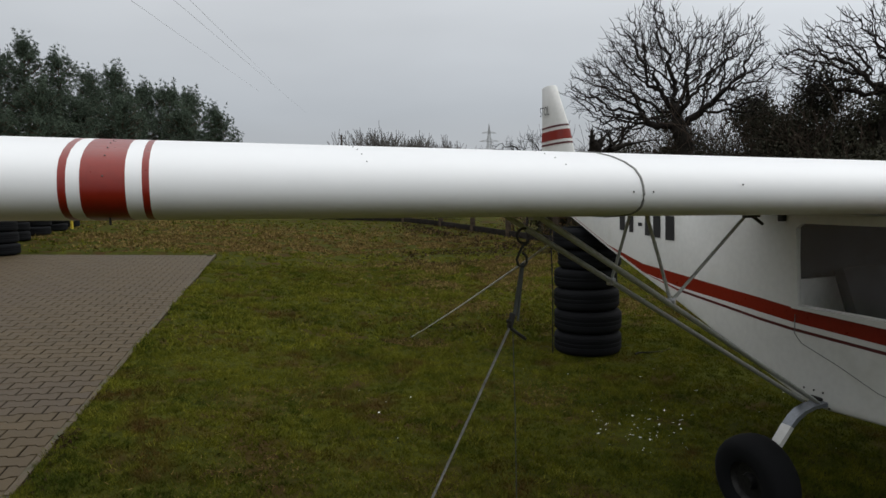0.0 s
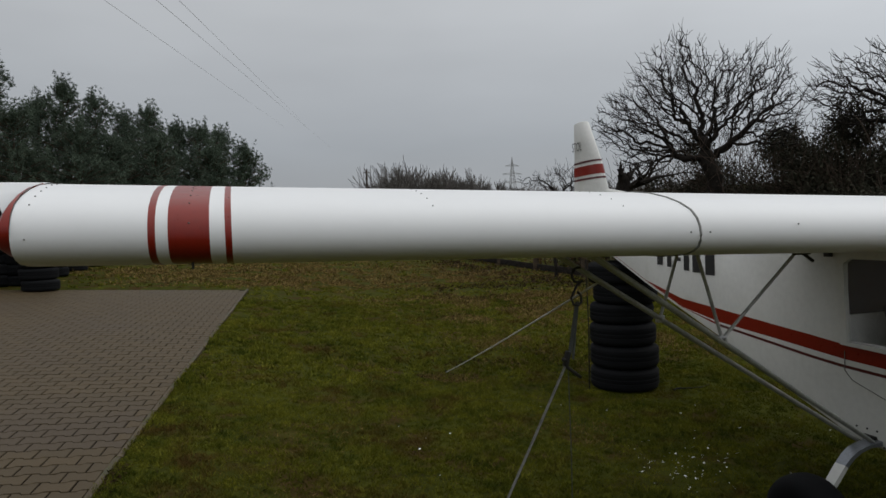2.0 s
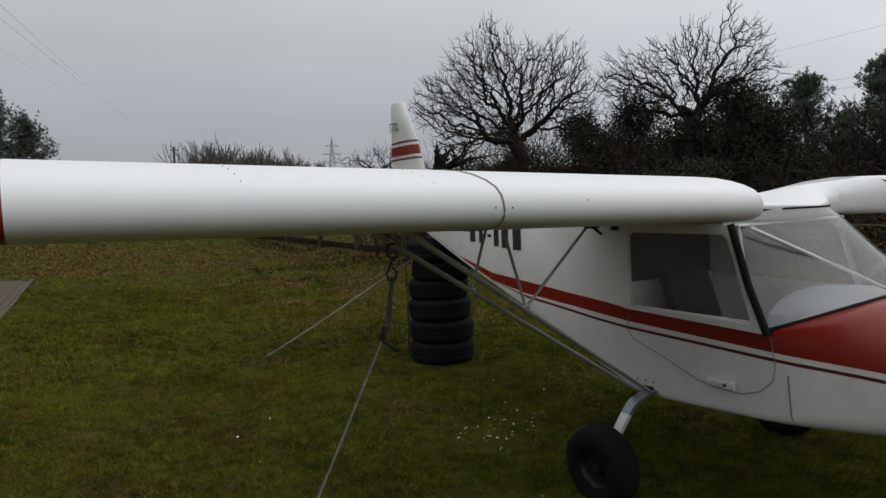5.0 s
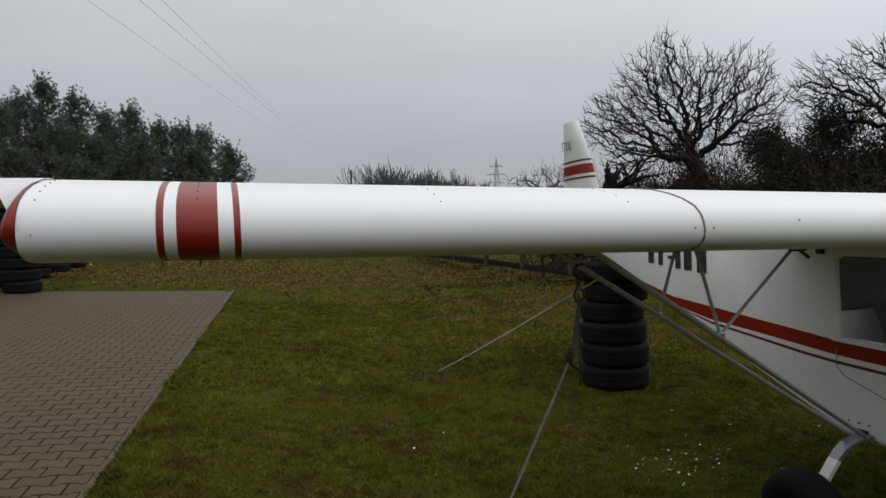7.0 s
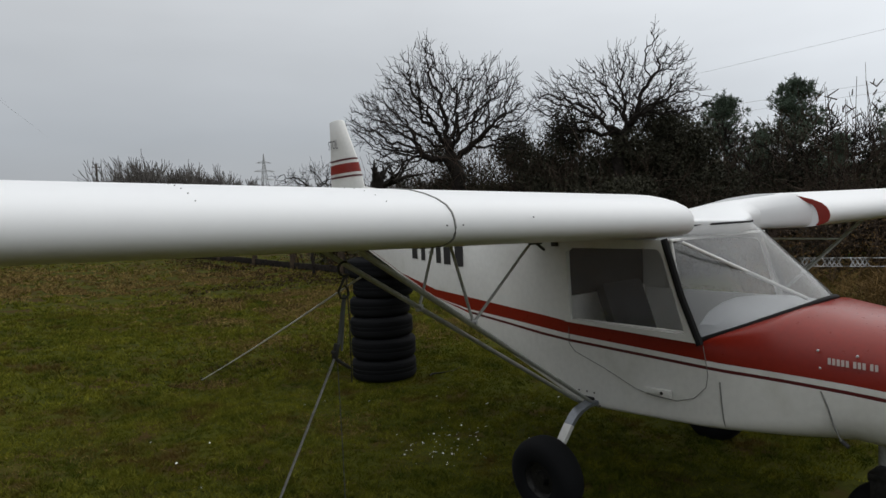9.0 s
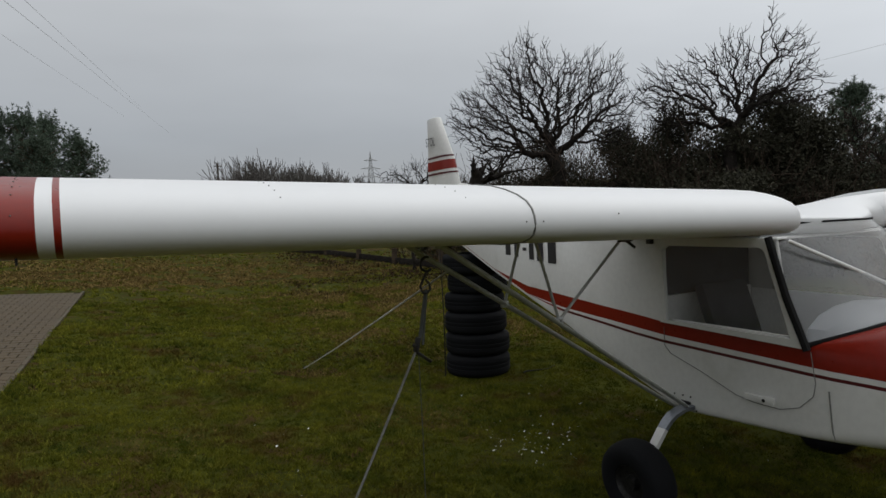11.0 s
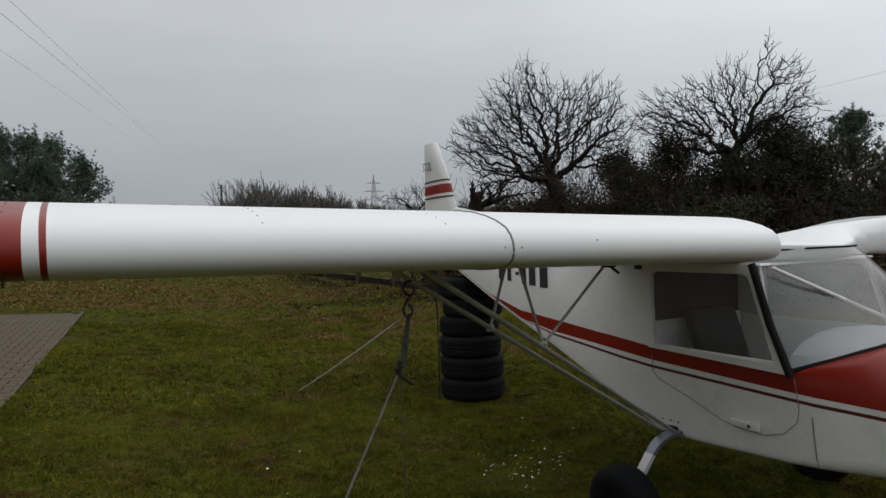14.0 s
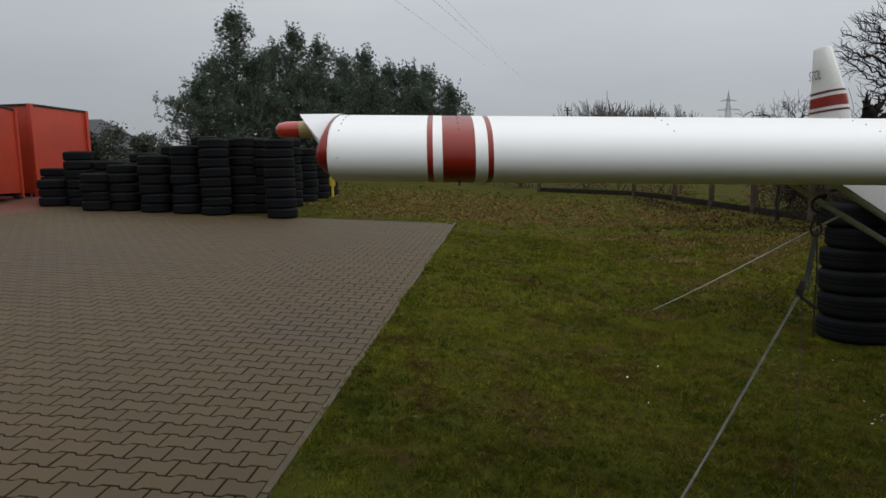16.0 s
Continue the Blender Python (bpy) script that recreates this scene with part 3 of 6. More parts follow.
def upper_front(bm, ys):
    rows = []
    for y in ys:
        hw, z0 = lerp(HALF, y), lerp(LINE, y)
        if y <= -0.27:
            end = Vector((0, y, lerp(TOP, y)))
        else:
            sx = (1 - min(1, (0.18 - y) / 0.44)) ** (1 / 2.2) if y < 0.18 else 1.0
            end = glass_foot(-sx)
        c1 = Vector((-hw, y, z0 + (end.z - z0) * 0.75))
        c2 = Vector((end.x + (-hw - end.x) * 0.62, y, end.z + 0.004))
        row = []
        for k in range(12):
            t = k / 11
            row.append(Vector((-hw, y, z0)) * (1 - t) ** 3 + c1 * 3 * t * (1 - t) ** 2 + c2 * 3 * t * t * (1 - t) + end * t ** 3)
        rows.append([tuple(p) for p in row])
    loft(bm, rows)
    loft(bm, mirrored(rows))


bm = bmesh.new()
lower_skin(bm, [y for y in stations if y >= -0.40])
rows = []
for y in [y for y in stations if y >= 0.18]:
    hw, top = lerp(HALF, y), lerp([(0, 1.50), (1.3, 1.53), (1.5, 1.64), (4.2, 1.80), (5.0, 1.82)], y)
    z0 = bottom_half(y)[-1][2]
    z1 = max(lerp(BAND, y), z0 + 0.003)
    rows.append([(-hw, y, z0), (-hw, y, z1), (-hw, y, top - min(0.05, (top - z1) * 0.4)), (-hw + 0.05 * hw / 0.53, y, top), (0, y, top + 0.01)])


def side_tone(i, j, ys=[y for y in stations if y >= 0.18]):
    if j == 0:
        return 1
    return None if (ys[i] < 1.05 and j >= 1) else 0


loft(bm, rows, side_tone)
loft(bm, mirrored(rows), side_tone)
body = part("fuselage", bm, [FUSE, DARKRED, RED], plane, "white fuselage with a red band and a thin red line")
for poly in body.data.polygons:
    c = poly.center
    if poly.material_index == 1 and c.z > lerp(LINE, c.y) - 0.004:
        poly.material_index = 2

bm = bmesh.new()
upper_front(bm, [-0.40, -0.33, -0.27, -0.22, -0.16, -0.1, -0.03, 0.04, 0.11, 0.15, 0.18])
part("scuttle", bm, RED, plane, "red skin between the cowling and the windscreen")
bm = bmesh.new()
ys = [y for y in stations if y <= -0.40]
lower_skin(bm, ys)
cowl = part("lower_cowling", bm, [FUSE, DARKRED], plane, "white lower engine cowling with a thin red line")
bm = bmesh.new()
upper_front(bm, ys)
# blister on the upper cowling
bmesh.ops.create_uvsphere(bm, u_segments=20, v_segments=10, radius=1.0, matrix=Matrix.Translation((0.12, -0.64, 1.080)) @ Matrix.Diagonal((0.09, 0.16, 0.028, 1)))
upper = part("upper_cowling", bm, RED, plane, "glossy red upper engine cowling")
bm = bmesh.new()
bm.faces.new([bm.verts.new(p) for p in [(x, y - 0.002, z) for x, y, z in bottom_half(-1.13)] + [(-x, y - 0.002, z) for x, y, z in bottom_half(-1.13)][::-1]])
box(bm, (0, -1.115, 0.92), (0.30, 0.02, 0.10), 0.02)
part("cowl_front", bm, RED, plane)
for y, z in ((-0.385, 0.985), (-0.540, 0.975), (-0.741, 0.961), (-0.933, 0.946), (-0.394, 0.906)):
    x = -lerp(HALF, y) + (0.006 if y > -0.8 else 0.012) + (z - lerp(LINE, y)) * 0.04
    bm = bmesh.new()
    lathe(bm, [(0.0065, -0.004), (0.0065, 0.003), (0.004, 0.005), (0, 0.006)], Matrix.Translation((x, y, z)) @ Matrix.Rotation(radians(-90), 4, "Y"), 10)
    part("fastener", bm, ALU, upper)


def skin_bars(name, mat, parent, spots, width, height, x_of, lean=0.0):
    """Upright bars that stand in for lettering on the near side."""
    for y, z in spots:
        bm = bmesh.new()
        x = x_of(y)
        x2 = x_of(y - width)
        vs = [bm.verts.new(p) for p in ((x, y, z), (x2, y - width, z), (x2, y - width + lean, z + height), (x, y + lean, z + height))]
        bm.faces.new(vs)
        part(name, bm, mat, parent, fix=False)


skin_bars("marking_bar", PALEBAR, upper, [(-0.430 - k * 0.0176 - (0.011 if k > 4 else 0) - (0.011 if k > 7 else 0), 0.929 - 0.0010 * k) for k in range(10)], 0.0125, 0.030, lambda y: -lerp(HALF, y) - 0.004)
bar_x = lambda y: -lerp(HALF, y) - 0.004
for y, wide in ((2.945, 0.115), (2.795, 0.085), (2.56, 0.095), (2.445, 0.13), (2.285, 0.15)):
    skin_bars("marking_bar", INK, body, [(y, 1.322 - (2.945 - y) * 0.062)], wide * 0.74, 0.172, bar_x)
skin_bars("marking_bar", INK, body, [(2.66, 1.366)], 0.06, 0.026, bar_x)
bm = bmesh.new()
tube(bm, [(-0.466, -0.399, 0.80), (-0.463, -0.425, 0.735), (-0.459, -0.448, 0.65), (-0.43, -0.468, 0.575)], 0.004, 6)
part("panel_gap", bm, GROOVE, body)
bm = bmesh.new()
tube(bm, [(-0.5305, 0.055, 0.775), (-0.5305, 0.048, 0.68), (-0.528, 0.04, 0.585), (-0.515, 0.038, 0.548)], 0.0035, 6)
part("panel_gap", bm, GROOVE, body)
bm = bmesh.new()
box(bm, (-0.520, 0.90, 0.520), (0.045, 0.075, 0.045), 0.008)
part("gear_fitting", bm, IRON, body)
for y, z in ((0.979, 0.569), (0.918, 0.571), (0.862, 0.571), (0.866, 0.532), (0.868, 0.492), (0.823, 0.498)):
    bm = bmesh.new()
    bmesh.ops.create_icosphere(bm, subdivisions=1, radius=0.0062, matrix=Matrix.Translation((-0.531, y, z)))
    part("bolt", bm, IRON, body)
bm = bmesh.new()
tube(bm, [(-0.42, -0.46, 0.578), (-0.43, -0.50, 0.555)], 0.010, 8)
part("drain_tube", bm, INK, body)

# doors with their windows, one on each side
for side in (-1, 1):
    x0 = side * 0.532
    outer = [(1.06, 0.988), (1.085, 1.48), (1.08, 1.495), (0.36, 1.495), (0.325, 1.48), (0.160, 0.960)]
    inner = [(1.015, 1.005), (1.035, 1.420), (1.00, 1.447), (0.395, 1.447), (0.365, 1.425), (0.235, 1.000)]
    bm = bmesh.new()
    rings = []
    for ring, x in ((outer, x0), (outer, x0 + side * 0.014), (inner, x0 + side * 0.014), (inner, x0 - side * 0.012)):
        rings.append([bm.verts.new((x, y, z)) for y, z in ring])
    for a, b in zip(rings, rings[1:]):
        for k in range(6):
            bm.faces.new((a[k], a[(k + 1) % 6], b[(k + 1) % 6], b[k]))
    door = part("door", bm, FUSE, plane, "white cabin door with a large acrylic window", smooth=False)
    bm = bmesh.new()
    vs = [bm.verts.new((x0 + side * 0.004, y, z)) for y, z in inner]
    bm.faces.new(vs)
    pane = part("window_pane", bm, SIDEPLEXI, door, "slightly hazy side window", smooth=False)
    pane.visible_shadow = False
    bm = bmesh.new()
    tube(bm, [(x0 + side * 0.012, 0.345, 1.50), (x0 + side * 0.014, 0.25, 1.20), (x0 + side * 0.012, 0.150, 0.955)], 0.019, 8)
    part("seal", bm, BLACK, door)
    bm = bmesh.new()
    tube(bm, [(side * 0.5325, y, z) for y, z in ((1.045, 0.955), (1.045, 0.85), (1.00, 0.805), (0.78, 0.735), (0.56, 0.652), (0.45, 0.634), (0.30, 0.632), (0.20, 0.665), (0.13, 0.735), (0.118, 0.80), (0.14, 0.95))], 0.0019, 6)
    part("door_gap", bm, GROOVE, door)
    bm = bmesh.new()
    box(bm, (side * 0.545, 0.41, 0.664), (0.022, 0.17, 0.035), 0.008)
    box(bm, (side * 0.560, 0.35, 0.668), (0.018, 0.07, 0.045), 0.008)
    tube(bm, [(side * 0.556, 0.37, 0.668), (side * 0.572, 0.37, 0.668)], 0.009, 10, mat=1)
    part("door_handle", bm, [FUSE, INK], door, "white door handle")
    bm = bmesh.new()
    box(bm, (side * 0.548, 1.125, 1.478), (0.03, 0.035, 0.045), 0.004)
    part("hinge", bm, INK, door)
    # bracing tubes inside
    for a, b in (((0.49, 0.27, 1.48), (0.06, -0.17, 1.165)), ((0.49, 0.34, 1.50), (0.49, 0.25, 0.90)), ((0.50, 1.06, 1.50), (0.50, 1.06, 0.90))):
        if side > 0:
            continue
        bm = bmesh.new()
        tube(bm, [(side * a[0], a[1], a[2]), (side * b[0], b[1], b[2])], 0.010, 10)
        part("cabin_tube", bm, FUSE, plane)

# windscreen
bm = bmesh.new()
rows = []
for k in range(11):
    t = k / 10
    row = []
    for q in range(25):
        s = -1 + q / 12
        foot, head = glass_foot(s), head_point(s)
        bulge = 0.006 * math.sin(math.pi * t) * (1 - abs(s) ** 6)
        row.append(foot.lerp(head, t) + Vector((0, -bulge, bulge * 0.4)))
    rows.append([tuple(p) for p in row])
loft(bm, rows)
screen = part("windscreen", bm, PLEXI, plane, "hazy scratched acrylic windscreen")
screen.visible_shadow = False
bm = bmesh.new()
tube(bm, [glass_foot(-1 + q / 16) + Vector((0, 0, 0.003)) for q in range(33)], 0.014, 8)
part("seal", bm, BLACK, screen)
bm = bmesh.new()
tube(bm, [head_point(k / 10 - 1) + Vector((0, 0, 0.002)) for k in range(21)], 0.006, 6)
part("seal", bm, BLACK, screen)

# cabin: dash cover, seats, floor, rear wall
bm = bmesh.new()
rows = []
for k in range(9):
    a = k / 8 * math.pi
    rows.append([(0.495 * -math.cos(a) * (1 - 0.12 * t), -0.165 + 0.40 * t + 0.33 * (1 - math.sin(a)) * (1 - t), 0.90 + 0.255 * max(0.0, math.sin(a)) ** 0.6 * (0.93 + 0.07 * math.sin(t * 3.1))) for t in [q / 6 for q in range(7)]])
loft(bm, rows)
part("dash_cover", bm, HOOD, plane, "pale grey rounded dash cover")
bm = bmesh.new()
box(bm, (0, 0.60, 0.56), (0.98, 0.95, 0.03), 0.004)
part("cabin_floor", bm, INNER, plane)
bm = bmesh.new()
for side in (-1, 1):
    bm2 = bmesh.new()
    box(bm2, (side * 0.510, 0.69, 0.825 if side < 0 else 0.865), (0.012, 1.03, 0.37 if side < 0 else 0.45), 0.003)
    part("side_lining", bm2, INNER, plane, "white cabin side lining")
bm2 = bmesh.new()
box(bm2, (0, 1.22, 0.86), (1.01, 0.02, 0.50), 0.004)
part("rear_bulkhead", bm2, INNER, plane, "white rear cabin wall")
box(bm, (0, 0.72, 1.492), (1.02, 0.8, 0.012), 0.003)
part("cabin_lining", bm, INNER, plane, "white cabin lining")
bm = bmesh.new()
box(bm, (0.005, 0.97, 0.90), (0.42, 0.08, 0.60), 0.03, Matrix.Rotation(radians(-20), 3, "X"))
box(bm, (-0.20, 0.70, 0.63), (0.46, 0.42, 0.10), 0.035)
part("seat", bm, SEAT, plane, "dark grey cloth seat")
bm = bmesh.new()
box(bm, (0.29, 0.70, 0.61), (0.36, 0.42, 0.08), 0.03)
part("seat", bm, SEAT, plane, "dark grey seat cushion")
# dark panel added above the rear wall so the upper cabin reads dark
bm = bmesh.new()
box(bm, (0, 1.235, 1.30), (1.01, 0.02, 0.39), 0.004)
part("dark_upper_panel", bm, SEAT, plane, "added dark panel above the rear cabin wall")

# tail
bm = bmesh.new()
for rows, thick in (([(4.12, 4.99, 1.75), (4.262, 4.966, 2.0), (4.385, 4.950, 2.31), (4.50, 4.943, 2.50), (4.650, 4.935, 2.752), (4.668, 4.934, 2.766)], 0.05),):
    ring = []
    for a, b, z in rows:
        c = b - a
        t = thick if z < 2.76 else thick * 0.8
        prof = [(0, 0), (0.03, 0.5), (0.12, 0.9), (0.3, 1), (0.6, 0.8), (1, 0.1)]
        ring.append([(-t * w, a + c * u, z) for u, w in prof] + [(t * w, a + c * u, z) for u, w in prof[::-1]])
    vs = loft(bm, ring, close=True)
    bm.faces.new(vs[-1])
fin = part("fin", bm, FUSE, plane, "white tail fin with red bands and black letters")
FIN = lambda z: (lerp([(1.75, 4.12), (2.0, 4.262), (2.31, 4.385), (2.5, 4.50), (2.752, 4.65)], z), lerp([(1.75, 4.99), (2.0, 4.966), (2.31, 4.95), (2.752, 4.935)], z))
for z0, z1, mt in ((2.316, 2.336, DARKRED), (2.184, 2.284, RED), (2.134, 2.154, DARKRED)):
    bm = bmesh.new()
    rows = []
    for z in (z0, z1):
        a, b = FIN(z)
        c = b - a
        prof = [(-0.004, 0), (0.03, 0.54), (0.12, 0.96), (0.3, 1.06), (0.6, 0.88), (1.002, 0.16)]
        rows.append([(-0.05 * w - 0.001, a + c * u, z) for u, w in prof] + [(0.05 * w + 0.001, a + c * u, z) for u, w in prof[::-1]])
    loft(bm, rows, close=True)
    part("fin_band", bm, mt, fin)


def lettering(text, size, m, mat, parent, name="lettering"):
    cu = bpy.data.curves.new("text", "FONT")
    cu.body, cu.size, cu.align_x = text, size, "LEFT"
    tmp = bpy.data.objects.new("text", cu)
    scene.collection.objects.link(tmp)
    bpy.context.view_layer.update()
    me = bpy.data.meshes.new_from_object(tmp.evaluated_get(bpy.context.evaluated_depsgraph_get()))
    bpy.data.objects.remove(tmp)
    me.name = name
    me.transform(m)
    me.materials.clear()
    me.materials.append(mat)
    ob = new(name, me)
    ob.parent = parent
    return ob


lettering("STOL", 0.135, Matrix(((0, 0, -1, -0.052), (-0.66, 0, 0, 4.905), (0, 1, 0, 2.458), (0, 0, 0, 1))), INK, fin)
bm = bmesh.new()
loft(bm, [[(-0.035 * k, y, 1.78), (-0.022 * k, y, z - 0.02), (0, y, z), (0.022 * k, y, z - 0.02), (0.035 * k, y, 1.78)] for y, z, k in ((3.2, 1.83, 0.6), (3.8, 1.945, 0.9), (4.1, 1.995, 1.0), (4.30, 2.025, 1.0))])
part("dorsal_fairing", bm, FUSE, fin, "white fairing before the fin")
bm = bmesh.new()
rows = []
for x in (-1.2, -1.17, 0.0, 1.17, 1.2):
    k = 0.6 if abs(x) > 1.18 else 1.0
    rows.append([(x, 4.45 + 0.78 * u, 1.70 + 0.045 * w * k) for u, w in ((0, 0), (0.05, 0.6), (0.3, 1), (1, 0.1), (1, -0.1), (0.3, -1), (0.05, -0.6))])
vs = loft(bm, rows, close=True)
bm.faces.new(vs[0])
bm.faces.new(vs[-1])
part("tailplane", bm, FUSE, plane)

# undercarriage
def wheel(center, radius, width, axis_turn, parent):
    bm = bmesh.new()
    w, r = width / 2, radius
    m = Matrix.Translation(center) @ axis_turn
    lathe(bm, [(r * 0.46, -w * 0.80), (r * 0.60, -w * 0.98), (r * 0.80, -w), (r * 0.93, -w * 0.82), (r * 0.985, -w * 0.5), (r, -w * 0.2), (r, w * 0.2), (r * 0.985, w * 0.5), (r * 0.93, w * 0.82), (r * 0.80, w), (r * 0.60, w * 0.98), (r * 0.46, w * 0.80), (r * 0.46, -w * 0.80)], m, 40)
    wh = part("wheel", bm, TYRE, parent, "black balloon tyre")
    bm = bmesh.new()
    lathe(bm, [(r * 0.475, -w * 0.78), (r * 0.44, -w * 0.70), (r * 0.40, -w * 0.45), (r * 0.20, -w * 0.40), (r * 0.16, -w * 0.75), (0, -w * 0.75)], m, 28)
    lathe(bm, [(r * 0.475, w * 0.78), (r * 0.44, w * 0.70), (r * 0.40, w * 0.45), (r * 0.20, w * 0.40), (r * 0.16, w * 0.75), (0, w * 0.75)], m, 28)
    part("rim", bm, IRON, wh, "dark wheel rim")
    return wh


for side in (-1, 1):
    bm = bmesh.new()
    path = [(0.40, 0.87, 0.515), (0.53, 0.87, 0.516), (0.605, 0.875, 0.508), (0.655, 0.885, 0.485), (0.69, 0.892, 0.455), (0.722, 0.90, 0.412)]
    low = [(0.722, 0.90, 0.412), (0.770, 0.905, 0.345), (0.815, 0.915, 0.275), (0.865, 0.92, 0.19)]
    for pts, mt in ((path, 0), (low, 1)):
        rows = []
        for k, (x, y, z) in enumerate(pts):
            w = 0.040 - 0.0022 * k if mt == 0 else 0.030 - 0.001 * k
            nx, nz = (0.0, 0.012) if x < 0.58 else (0.010, 0.007)
            rows.append([(side * (x - nx), y - w, z - nz), (side * (x + nx), y - w, z + nz), (side * (x + nx), y + w, z + nz), (side * (x - nx), y + w, z - nz)])
        vs = loft(bm, rows, lambda i, j, mt=mt: mt, close=True)
        bm.faces.new(vs[-1]).material_index = mt
    tube(bm, [(side * 0.83, 0.92, 0.165), (side * 0.93, 0.92, 0.155)], 0.016, 10)
    part("gear_leg", bm, [STEEL, FUSE], plane, "bent steel gear leg, white below")
    wheel((side * 0.905, 0.92, land(side * 0.905, 0.92) + 0.206), 0.230, 0.18, Matrix.Rotation(radians(90 + side * 4), 4, "Y"), plane)
gz = land(0, -0.5) + 0.012
bm = bmesh.new()
tube(bm, [(0, -0.50, 0.62), (0, -0.495, 0.36)], 0.026, 14)
part("nose_leg", bm, STRUT, plane)
bm = bmesh.new()
box(bm, (0, -0.515, gz + 0.425), (0.25, 0.11, 0.045), 0.012)
part("fork_bridge", bm, IRON, plane)
for side in (-1, 1):
    bm = bmesh.new()
    box(bm, (side * 0.118, -0.515, gz + 0.36), (0.012, 0.085, 0.13), 0.003)
    box(bm, (side * 0.119, -0.520, gz + 0.235), (0.013, 0.075, 0.15), 0.003, mat=1)
    part("fork_arm", bm, [IRON, FUSE], plane, "fork arm, dark above and white below")
wheel((0, -0.52, gz + 0.178), 0.198, 0.16, Matrix.Rotation(radians(90), 4, "Y"), plane)

# propeller
HUB = Vector((0, -1.185, 0.893))
bm = bmesh.new()
lathe(bm, [(0, 0.0), (0.112, 0.0), (0.118, 0.02), (0.112, 0.09), (0.092, 0.165), (0.058, 0.235), (0.022, 0.278), (0, 0.288)], Matrix.Translation(HUB + Vector((0, 0.06, 0))) @ Matrix.Rotation(radians(90), 4, "X"), 36)
spinner = part("spinner", bm, RED, plane, "red propeller spinner")
for turn in (173, 53, -67):
    bm = bmesh.new()
    rows = []
    for r, chord, pitch, thick in ((0.105, 0.042, 44, 0.034), (0.16, 0.056, 42, 0.030), (0.24, 0.120, 32, 0.022), (0.35, 0.155, 24, 0.018), (0.49, 0.150, 19, 0.014), (0.575, 0.140, 17, 0.012), (0.603, 0.136, 16, 0.012), (0.632, 0.128, 16, 0.012), (0.67, 0.100, 15, 0.009), (0.70, 0.048, 15, 0.006)):
        ring = []
        for u, w in ((-0.5, 0), (-0.35, 0.8), (-0.1, 1), (0.2, 0.7), (0.5, 0), (0.2, -0.35), (-0.1, -0.4), (-0.35, -0.3)):
            ca, sa = math.cos(radians(pitch)), math.sin(radians(pitch))
            a, b = u * chord, w * thick
            ring.append((a * ca - b * sa, -(a * sa + b * ca), r))
        rows.append(ring)
    vs = loft(bm, rows, lambda i, j: 1 if i in (5, 7) else (2 if i == 0 else 0), close=True)
    bm.faces.new(vs[-1])
    bmesh.ops.transform(bm, matrix=Matrix.Translation(HUB) @ Matrix.Rotation(radians(turn), 4, "Y"), verts=bm.verts)
    part("blade", bm, [WHITE, BLACK, STEEL], spinner, "white propeller blade with black tip stripes")


# ---- tie-down gear ----
tie = thing("tie_down_strap", "grey ratchet strap and rope holding the wing to a ground anchor", "strap", (-2.46, 0.40, land(-2.46, 0.4)))
inv = Matrix.Translation(tie.location).inverted()


def local_part(name, bm, mats, parent, m, label=""):
    bmesh.ops.transform(bm, matrix=m, verts=bm.verts)
    return part(name, bm, mats, parent, label)


hook = []
for k in range(13):
    a = radians(-20 + k * 20)
    hook.append((-2.456 + 0.026 * math.sin(a) * -1, 0.39, 1.505 + 0.026 * math.cos(a)))
hook += [(-2.462, 0.39, 1.470), (-2.474, 0.39, 1.447), (-2.486, 0.39, 1.425), (-2.478, 0.39, 1.402), (-2.46, 0.39, 1.397), (-2.446, 0.39, 1.410), (-2.448, 0.39, 1.432), (-2.462, 0.39, 1.447)]
bm = bmesh.new()
tube(bm, hook, 0.0048, 8)
local_part("s_hook", bm, IRON, tie, inv, "black iron hook")
bm = bmesh.new()
tube(bm, [(-2.464, 0.39, 1.41), (-2.482, 0.385, 1.33), (-2.503, 0.38, 1.23)], 0.0075, 8, flat=0.35)
tube(bm, [(-2.455, 0.40, 1.41), (-2.470, 0.395, 1.32), (-2.488, 0.385, 1.21)], 0.005, 8, flat=0.35)
local_part("webbing", bm, WEB, tie, inv, "grey webbing strap")
bm = bmesh.new()
box(bm, (-2.516, 0.378, 1.215), (0.014, 0.024, 0.055), 0.004, Matrix.Rotation(radians(15), 3, "Y"))
box(bm, (-2.493, 0.378, 1.168), (0.075, 0.020, 0.011), 0.004, Matrix.Rotation(radians(38), 3, "Y"))
tube(bm, [(-2.520, 0.364, 1.21), (-2.520, 0.394, 1.21)], 0.008, 10)
local_part("ratchet", bm, IRON, tie, inv, "blackened ratchet buckle")
bm = bmesh.new()
tube(bm, [(-2.500, 0.40, 1.17), (-2.495, 0.405, 0.85), (-2.497, 0.41, land(-2.5, 0.41) + 0.01)], 0.0016, 5)
local_part("strap_tail", bm, WEB, tie, inv, "thin hanging strap end")
ax, ay = -3.13, 0.37
bm = bmesh.new()
pts = [Vector((-2.525, 0.375, 1.19)).lerp(Vector((ax, ay, land(ax, ay) + 0.01)), k / 8) for k in range(9)]
for k, p in enumerate(pts):
    p.z -= 0.012 * math.sin(k / 8 * math.pi)
tube(bm, pts, 0.0045, 8)
local_part("rope", bm, ROPE, tie, inv, "grey rope")

